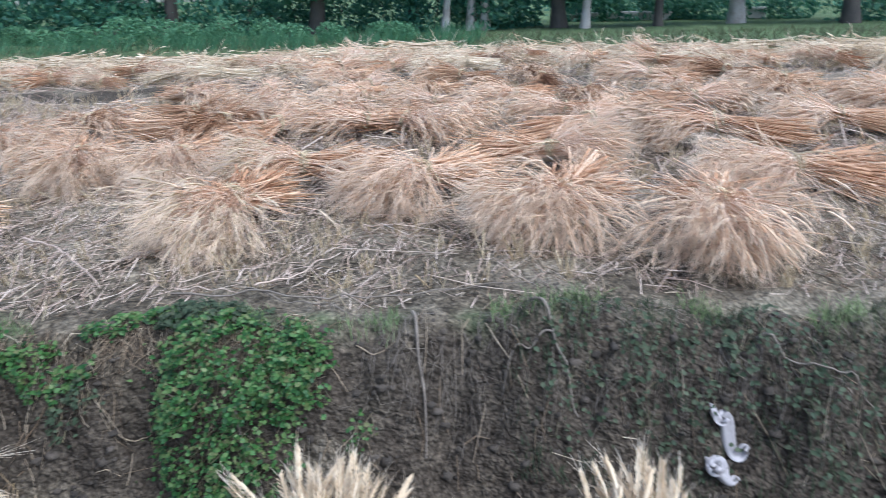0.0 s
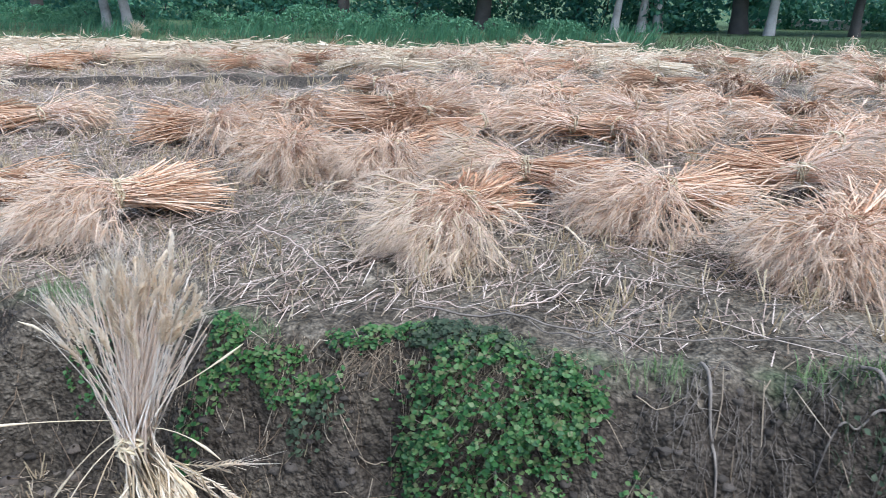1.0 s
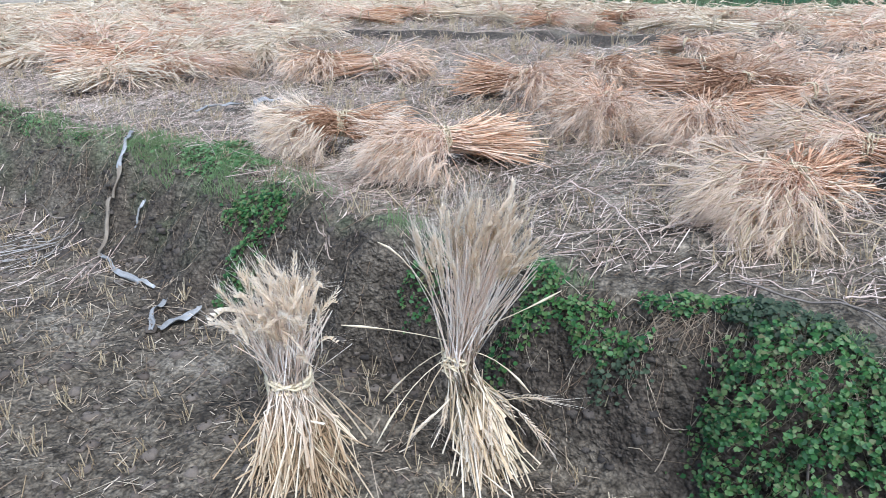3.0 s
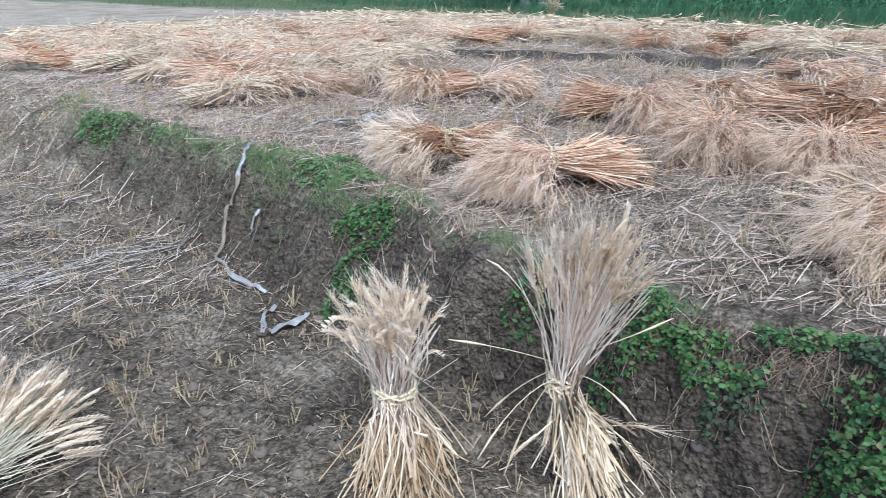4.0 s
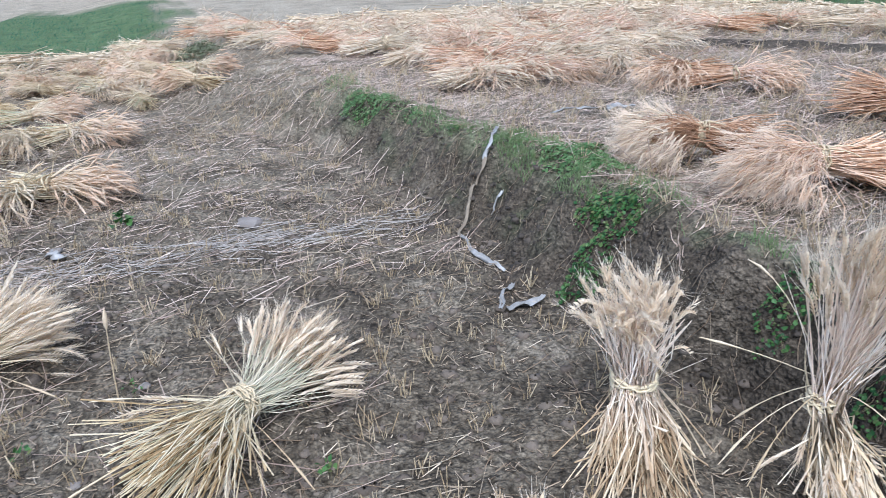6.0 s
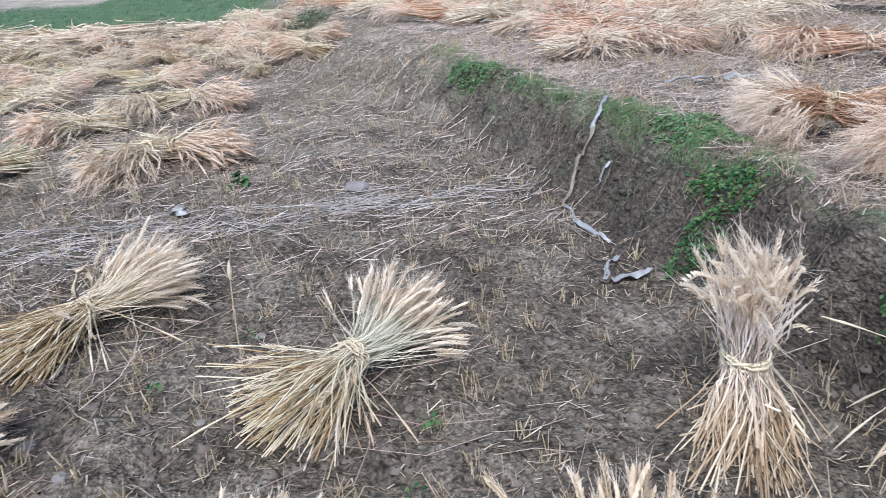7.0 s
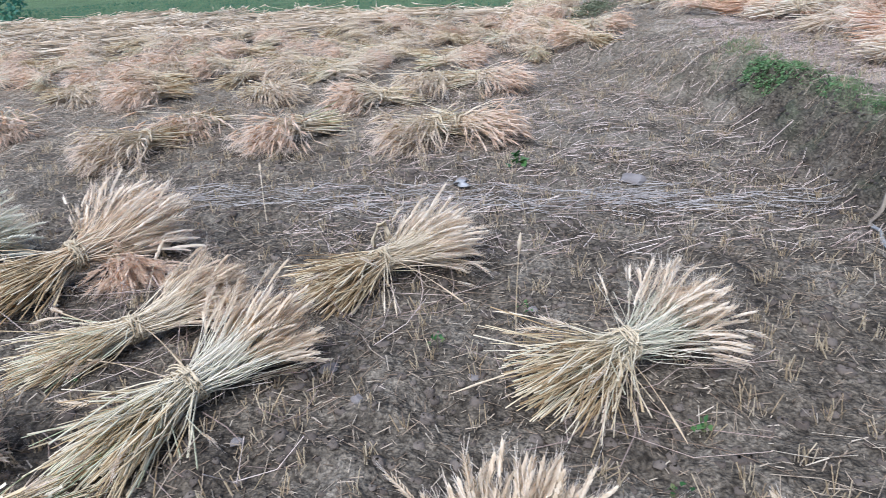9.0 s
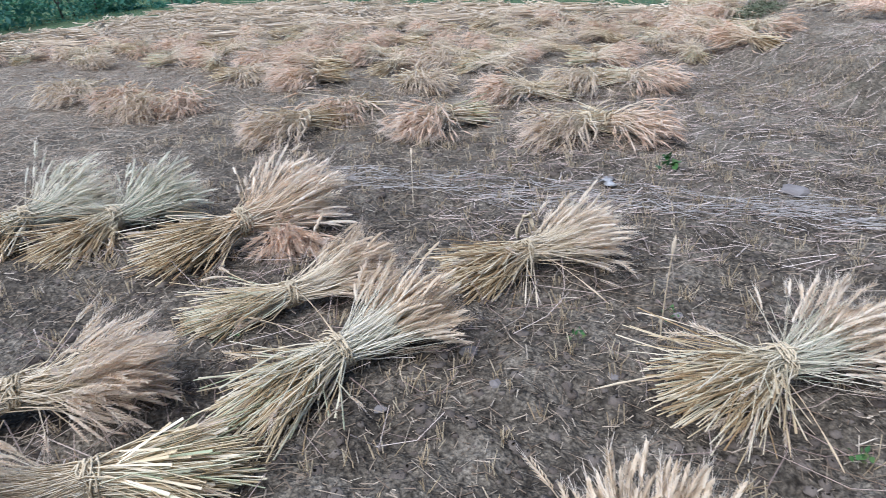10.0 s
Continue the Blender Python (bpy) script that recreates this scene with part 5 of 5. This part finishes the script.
# ---- plastic litter ----
def ribbon(name, pts, width, mat, label, category, seed, soiled=None):
    """A crumpled plastic strip laid along (x, y, lift) points over the ground."""
    rng = np.random.RandomState(seed)
    pts = np.array(pts, float)
    t = np.linspace(0, len(pts) - 1, 60)
    x, y, lift = (np.interp(t, np.arange(len(pts)), pts[:, i]) for i in range(3))
    x, y = x + 0.006 * np.sin(t * 5), y + 0.006 * np.cos(t * 7)
    ground_z = height(x, y)
    even = np.convolve(np.pad(ground_z, 6, mode="edge"), np.ones(13) / 13, mode="valid")
    z = np.maximum(even, ground_z) + 0.02 + lift
    c = np.stack([x, y, z], -1)
    d = np.gradient(c, axis=0)
    d /= np.linalg.norm(d, axis=1, keepdims=True)
    side = np.cross(d, np.array([0.1, -0.5, 0.8]))
    side /= np.linalg.norm(side, axis=1, keepdims=True)
    w = width * (0.8 + 0.3 * np.sin(t * 3.1 + seed)) * (1.25 - 0.5 * t / t[-1]) * 0.5
    up = np.cross(side, d)
    rows = [c + side * (w * q)[:, None] + up * (0.006 * math.sin(q * 5 + seed) + 0.005 * np.sin(t * 6 + q * 4))[:, None] for q in (-1, -0.5, 0, 0.5, 1)]
    v = np.stack(rows, 1)
    idx = np.arange(v.shape[0] * 5).reshape(-1, 5)
    f = np.stack([idx[:-1, :-1], idx[:-1, 1:], idx[1:, 1:], idx[1:, :-1]], -1).reshape(-1, 4)
    ob = new(name, mesh_of(name, [(v.reshape(-1, 3), f)], mat))
    if soiled:
        ob.data.materials.append(CLOD_TAN)
        for j in range(int(soiled[0] * 59) * 4, int(soiled[1] * 59) * 4):
            ob.data.polygons[j].material_index = 1
    solid = ob.modifiers.new("thickness", "SOLIDIFY")
    solid.thickness = 0.0012
    return tagged(ob, label, category)


ribbon("plastic_strip", [(-4.55, 2.07, 0.02), (-4.41, 2.0, 0.03), (-4.25, 1.87, 0.02), (-4.14, 1.78, 0.02), (-4.08, 1.67, 0.01), (-3.9, 1.53, 0), (-3.6, 1.5, 0), (-3.33, 1.54, 0)], 0.031, PLASTIC,
       "long plastic strip, part caked with earth, hanging down the bank", "plastic strip", 1, (0.36, 0.74))
ribbon("plastic_strip", [(-3.22, 1.52, 0), (-3.10, 1.42, 0.005), (-2.96, 1.34, 0)], 0.026, PLASTIC, "crumpled dusty plastic strip lying on soil", "plastic strip", 2)
ribbon("plastic_scrap", [(-2.97, 1.37, 0), (-3.0, 1.48, 0.004), (-3.035, 1.60, 0)], 0.06, PLASTIC, "flat dusty plastic scrap at the bank's foot", "litter", 10)
ribbon("plastic_strip", [(-4.78, 2.62, 0.04), (-4.85, 2.85, 0.05), (-4.85, 3.03, 0.04)], 0.045, PLASTIC, "pale plastic strip among loose straw", "plastic strip", 3)
ribbon("plastic_strip", [(-4.82, 3.10, 0.04), (-4.80, 3.2, 0.05), (-4.81, 3.34, 0.04)], 0.05, PLASTIC, "pale plastic strip among loose straw", "plastic strip", 6)
ribbon("plastic_scrap", [(-3.95, 1.82, 0.02), (-3.93, 1.78, 0.02), (-3.92, 1.74, 0.01)], 0.02, PLASTIC, "small pale plastic scrap on the bank", "litter", 7)
ribbon("plastic_scrap", [(0.80, 2.255, 0.02), (0.86, 2.265, 0.03), (0.93, 2.26, 0.01)], 0.05, WHITE, "torn white plastic scrap on the bank", "litter", 4)
ribbon("plastic_scrap", [(0.79, 2.20, 0.01), (0.835, 2.185, 0.02), (0.89, 2.19, 0.01)], 0.05, WHITE, "crumpled white plastic scrap at the bank's foot", "litter", 5)


# ---- stones, roots, twigs and single stalks ----
def stone(x, y, r, seed, label, squash=0.6):
    bm = bmesh.new()
    bmesh.ops.create_icosphere(bm, subdivisions=2, radius=r)
    rng = np.random.RandomState(seed)
    for v in bm.verts:
        d = v.co.normalized()
        k = 1 + 0.22 * math.sin(d.x * 3 + seed) * math.cos(d.y * 4 + seed) + rng.normal(0, 0.05)
        v.co = Vector((v.co.x * k * 1.25, v.co.y * k, v.co.z * k * squash))
    me = bpy.data.meshes.new("stone")
    bm.to_mesh(me)
    bm.free()
    me.materials.append(STONE)
    ob = new("stone", me)
    ob.matrix_basis = Matrix.Translation((x, y, float(height(x, y)) + r * squash * 0.35)) @ Matrix.Rotation(seed * 1.7, 4, "Z")
    return tagged(ob, label, "stone")


for i, (x, y, r) in enumerate(((-4.81, -0.66, 0.03), (-4.72, 0.45, 0.08), (-3.01, -0.17, 0.02), (-2.30, -0.77, 0.022), (-2.51, -0.93, 0.03), (-2.5, -0.38, 0.018), (-2.07, -1.12, 0.02), (-9.6, 0.54, 0.09))):
    stone(x, y, r, i + 1, "flat grey lump of dry earth" if r > 0.06 else "small pale stone on the soil", 0.3 if r > 0.06 else 0.6)


def twig(name, pts, r, mat, label, category, lift=0.008):
    pts = np.array(pts, float)
    t = np.linspace(0, len(pts) - 1, 22)
    x, y, up = (np.interp(t, np.arange(len(pts)), pts[:, i]) for i in range(3))
    x, y = x + 0.0045 * np.sin(t * 3.1), y + 0.004 * np.cos(t * 3.7)
    p = np.stack([x, y, height(x, y) + lift + up], -1)
    return tagged(new(name, mesh_of(name, [tubes(p[None], (r * np.linspace(1.1, 0.5, 22))[None], 5)], mat)), label, category)


twig("root", [(-0.15, 2.37, 0.01), (-0.12, 2.29, 0.015), (-0.09, 2.22, 0.01), (-0.07, 2.12, 0)], 0.0055, ROOT, "pale dry root hanging down the damp bank", "root")
twig("root", [(0.24, 2.40, 0.01), (0.30, 2.35, 0.02), (0.36, 2.30, 0.02), (0.40, 2.22, 0.01)], 0.006, ROOT, "slanting pale root on the damp bank", "root")
twig("root", [(0.31, 2.33, 0.02), (0.22, 2.29, 0.02), (0.16, 2.24, 0)], 0.004, ROOT, "forked pale root on the damp bank", "root")
twig("root", [(-0.70, 2.10, 0.09), (-0.65, 2.05, 0.09), (-0.61, 2.0, 0.05)], 0.005, ROOT, "bare pale stem under the creeping weed", "root")
twig("twig", [(-1.05, 2.43, 0.02), (-0.65, 2.43, 0.03), (-0.39, 2.47, 0.02), (0.05, 2.57, 0.02), (0.30, 2.62, 0.01)], 0.004, ROOT, "long thin dry stem lying along the bank's lip", "twig")
twig("twig", [(-0.79, 2.46, 0.02), (-0.64, 2.42, 0.02), (-0.45, 2.37, 0.02), (-0.30, 2.36, 0.01)], 0.003, ROOT, "thin dry stem beside the bank's lip", "twig")
twig("twig", [(-1.95, 2.84, 0.04), (-1.78, 2.80, 0.05), (-1.52, 2.60, 0.03), (-1.37, 2.49, 0.01)], 0.0045, LITTER_PALE, "bent pale stem on the upper field", "twig")
twig("twig", [(-1.05, 2.46, 0.03), (-0.91, 2.46, 0.03), (-0.80, 2.45, 0.02)], 0.003, LITTER_PALE, "short pale straw on the bank's lip", "twig")
twig("twig", [(-0.74, 2.46, 0.02), (-0.65, 2.66, 0.03), (-0.56, 2.83, 0.03)], 0.0035, LITTER_PALE, "pale stem lying before a sheaf", "twig")
twig("twig", [(-0.54, 3.20, 0.03), (-0.32, 3.20, 0.04), (-0.05, 3.38, 0.03)], 0.003, LITTER_PALE, "long pale straw between the sheaves", "twig")
twig("twig", [(-1.08, 2.05, 0.02), (-1.02, 2.09, 0.03), (-0.94, 2.11, 0.03)], 0.0022, LITTER, "pale forked twig beside the creeping weed", "twig")
twig("twig", [(-0.31, 2.24, 0.02), (-0.25, 2.23, 0.015), (-0.18, 2.25, 0.02)], 0.002, LITTER, "bent pale twig on the damp bank", "twig")
for i, (x, y, lean) in enumerate(((-2.60, 1.98, -0.03), (-2.57, 1.97, 0.01), (-2.53, 1.96, 0.02), (-2.56, 1.95, 0.05), (-2.50, 1.94, -0.01))):
    twig("twig", [(x, y, 0.0), (x + lean * 0.5, y - 0.01, 0.05), (x + lean, y - 0.02, 0.09 + 0.01 * i)], 0.0028, LITTER_PALE, "short cut straw stub on the bank", "twig")
twig("twig", [(0.95, 2.40, 0.02), (1.15, 2.34, 0.03), (1.35, 2.33, 0.01)], 0.004, ROOT, "dry twig at the bank's foot", "twig")
twig("twig", [(-4.60, 1.62, 0.0), (-4.62, 1.56, 0.05), (-4.64, 1.52, 0.14)], 0.005, ROOT, "short dead stub leaning on the bank", "twig")


def single_stalk(x, y, tall, bend, yaw, label):
    ob = new("wheat_stalk")
    tagged(ob, label, "wheat stalk")
    ob.matrix_basis = Matrix.Translation((x, y, float(height(x, y)))) @ Matrix.Rotation(radians(yaw), 4, "Z")
    q = np.linspace(0, 1, 8)
    p = np.stack([bend * q ** 2 * tall, 0 * q, tall * (q - 0.5 * abs(bend) * q ** 3)], -1)
    part("stalk", mesh_of("stalk", [tubes(p[None, :7], np.linspace(0.0028, 0.0018, 7)[None], 5)], STALK_PALE), ob)
    e = np.linspace(p[6], p[7] + (p[7] - p[6]) * 0.3, 5)
    part("ear", mesh_of("ear", [tubes(e[None], np.array([[0.003, 0.008, 0.009, 0.006, 0.001]]), 5)], EAR_PALE), ob)
    return ob


for i, (x, y) in enumerate(((-2.35, -1.89), (-3.21, -3.05), (-2.67, -0.54), (-2.25, 0.38), (-1.95, 0.27), (-2.9, -0.2))):
    weed_clump(x, y, 0.035, 0.035, 16, 0.011, 140 + i, "tiny green seedling on bare soil", 0.05)
ribbon("dry_leaf", [(-3.53, -0.985, 0.04), (-3.54, -0.955, 0.15), (-3.55, -0.92, 0.17), (-3.555, -0.90, 0.08)], 0.028, TIE, "pale dried leaf caught in a sheaf", "leaf", 8)
ribbon("plastic_scrap", [(-4.72, -0.70, 0.0), (-4.68, -0.66, 0.02), (-4.66, -0.60, 0.0)], 0.07, PLASTIC, "small dusty grey scrap on the soil", "litter", 9)
single_stalk(-2.73, -0.23, 0.44, 0.05, 120, "single wheat stalk still standing on bare soil")
single_stalk(-4.07, -1.76, 0.42, 0.5, 200, "single bent wheat stalk on bare soil")

# ---- far trees, bushes and walls behind the verge ----
def leaf_cloud(rng, n, centre, radius, size, squash=0.7):
    d = rng.normal(0, 1, (n, 3))
    d /= np.linalg.norm(d, axis=1, keepdims=True)
    lump = 1 + 0.3 * np.sin(d[:, 0] * 5 + centre[0]) * np.sin(d[:, 1] * 4 + centre[1]) * np.cos(d[:, 2] * 5)
    c = np.array(centre) + d * (radius * lump * rng.uniform(0.35, 1, n) ** 0.5)[:, None] * np.array([1, 1, squash])
    c[:, 2] = np.maximum(c[:, 2], float(height(centre[0], centre[1])) + 0.03)
    al = rng.normal(0, 1, (n, 3)) + np.array([0, 0, -0.4])
    al /= np.linalg.norm(al, axis=1, keepdims=True)
    sd = np.cross(al, rng.normal(0, 1, (n, 3)))
    sd /= np.linalg.norm(sd, axis=1, keepdims=True)
    s = (size * rng.uniform(0.6, 1.3, n))[:, None]
    return leaves(c, al * s, sd * s * 0.5, 0.3)


def tree(x, y, seed, trunk_r, tall, lean, pale, low=1.6, crown=2.2):
    rng = np.random.RandomState(seed)
    z = float(height(x, y))
    ob = new("tree")
    tagged(ob, ("pale-barked" if pale else "dark-barked") + " tree with a broad leafy crown behind the verge", "tree")
    k = 8
    q = np.linspace(0, 1, k)
    spine = np.stack([x + lean * q * tall * 0.6 + 0.05 * np.sin(q * 7 + seed), y + 0.05 * np.cos(q * 6 + seed), z - 0.1 + q * tall * 0.62], -1)
    wood = [tubes(spine[None], (trunk_r * (1.25 - 0.75 * q) * (1 + 0.25 * (q < 0.05)))[None], 9)]
    clumps = []
    for j in range(7):
        a, q0 = j * 2.4 + seed, rng.uniform(0.45, 0.95)
        p0 = spine[int(q0 * (k - 1))]
        out = rng.uniform(0.6, 1.0) * crown
        p3 = p0 + np.array([math.cos(a) * out, math.sin(a) * out, rng.uniform(0.2, 0.35) * tall])
        limb = np.stack([p0, p0 * 0.6 + p3 * 0.4 + np.array([0, 0, 0.15]), p3], 0)
        wood.append(tubes(limb[None], (trunk_r * np.array([0.4, 0.28, 0.1]))[None], 6))
        clumps.append(p3)
    part("trunk", mesh_of("trunk", wood, BARK if pale else BARK_DARK), ob)
    clumps += [np.array([x + rng.uniform(-1, 1) * crown * 0.7, y + rng.uniform(-0.6, 0.9) * crown * 0.7, z + low + rng.uniform(0.2, 1.2)]) for _ in range(6)]
    part("crown", mesh_of("crown", [leaf_cloud(rng, 140, c, rng.uniform(0.7, 1.15) * crown * 0.5, 0.16) for c in clumps], FOLIAGE, smooth=False), ob)
    return ob


TREES = [
    (-3.05, 22.2, 0.10, 0.02, 1), (-2.35, 22.4, 0.11, 0.0, 1), (-1.95, 22.6, 0.12, 0.0, 1), (1.0, 22.2, 0.11, 0.12, 1), (0.3, 23.0, 0.2, 0.0, 0), (3.2, 22.6, 0.11, 0.0, 0),
    (-7.3, 23.0, 0.22, 0.0, 0), (-15.95, 16.2, 0.11, -0.1, 1), (-15.35, 16.3, 0.115, -0.06, 1), (5.6, 24, 0.2, 0.0, 1), (8.5, 23, 0.2, 0.0, 0), (-12.5, 23.5, 0.2, 0.0, 0),
    (-16, 25, 0.2, 0, 0), (-24, 21, 0.2, 0, 0), (-29, 17, 0.2, 0, 0), (-10, 26, 0.2, 0, 0), (-4.6, 25, 0.2, 0, 0), (11.5, 24, 0.2, 0, 0), (15, 25, 0.2, 0, 0),
]
for i, (x, y, r, lean, pale) in enumerate(TREES):
    tree(x, y, 200 + i, r, 6.5, lean, pale, low=1.0 if i in (4, 6) else 1.5)


def bush(x, y, r, seed, mat, label, n=460):
    rng = np.random.RandomState(seed)
    z = float(height(x, y))
    ob = new("bush")
    tagged(ob, label, "bush")
    part("foliage", mesh_of("foliage", [leaf_cloud(rng, n, (x + rng.uniform(-0.5, 0.5) * r, y, z + r * rng.uniform(0.2, 0.6)), r * rng.uniform(0.6, 1), (0.042 if r < 1 else 0.062 * r), 0.75) for _ in range(2)], mat, smooth=False), ob)
    st = np.array([[[x, y, z - 0.05], [x + 0.1 * r, y, z + 0.4 * r], [x + rng.uniform(-0.5, 0.5) * r, y, z + 0.8 * r]] for _ in range(5)])
    tagged(part("stem_mass", mesh_of("stem_mass", [tubes(st, np.tile(np.array([[0.03, 0.02, 0.01]]), (5, 1)))], BARK_DARK), ob), kind="stuff")


rng = np.random.RandomState(300)
for i in range(26):
    x = -25 + i * 0.92 + rng.uniform(-0.3, 0.3)
    if x > -3.6:
        continue
    bush(x, max(18.2, float(verge_line(np.array(x))) + 5.6) + rng.uniform(-0.7, 0.9), rng.uniform(0.38, 0.7), 310 + i, BUSH, "leafy mid-green bush at the edge of the trees", 620)
for i in range(32):
    x = -34 + i * 1.5 + rng.uniform(-0.4, 0.4)
    bush(x, max(23.5, float(verge_line(np.array(x))) + 9.5) + 4.0 * (0.8 < x < 9) + rng.uniform(-0.5, 1.5), rng.uniform(1.3, 1.9), 350 + i, FOLIAGE, "dark dense thicket under the trees", 520)
weed_clump(-11.9, 0.6, 0.55, 0.35, 2600, 0.016, 299, "dull grey-green weed clump on the low end of the bank", 0.15, VERGE)
for i in range(14):
    bush(-4 + i * 3.0 + rng.uniform(-0.6, 0.6), 44 + rng.uniform(-1, 1), rng.uniform(2.2, 3.0), 430 + i, FOLIAGE, "dark dense thicket far behind the trees", 180)
for i in range(12):
    bush(-18.5 + i * 1.0, -15.4 + rng.uniform(-0.6, 0.6), rng.uniform(0.9, 1.4), 400 + i, FOLIAGE, "dark hedge bush beside the lower field", 320)


def far_wall(x, y, w, h, label):
    bm = bmesh.new()
    bmesh.ops.create_cube(bm, size=1.0, matrix=Matrix.Translation((x, y, float(height(x, y)) + h / 2)) @ Matrix.Diagonal((w, 0.25, h, 1)))
    bmesh.ops.create_cube(bm, size=1.0, matrix=Matrix.Translation((x, y, float(height(x, y)) + h + 0.04)) @ Matrix.Diagonal((w + 0.1, 0.35, 0.1, 1)))
    bmesh.ops.bevel(bm, geom=bm.edges[:], offset=0.02, segments=1, affect="EDGES")
    me = bpy.data.meshes.new("boundary_wall")
    bm.to_mesh(me)
    bm.free()
    me.materials.append(PLASTER)
    return tagged(new("boundary_wall", me), label, "wall")


far_wall(3.1, 27.5, 2.2, 0.22, "low pale plastered wall seen between the trees")
far_wall(6.9, 27.5, 0.9, 0.30, "low pale plastered wall seen between the trees")
far_wall(1.2, 27.8, 0.9, 0.2, "low pale plastered wall seen between the trees")
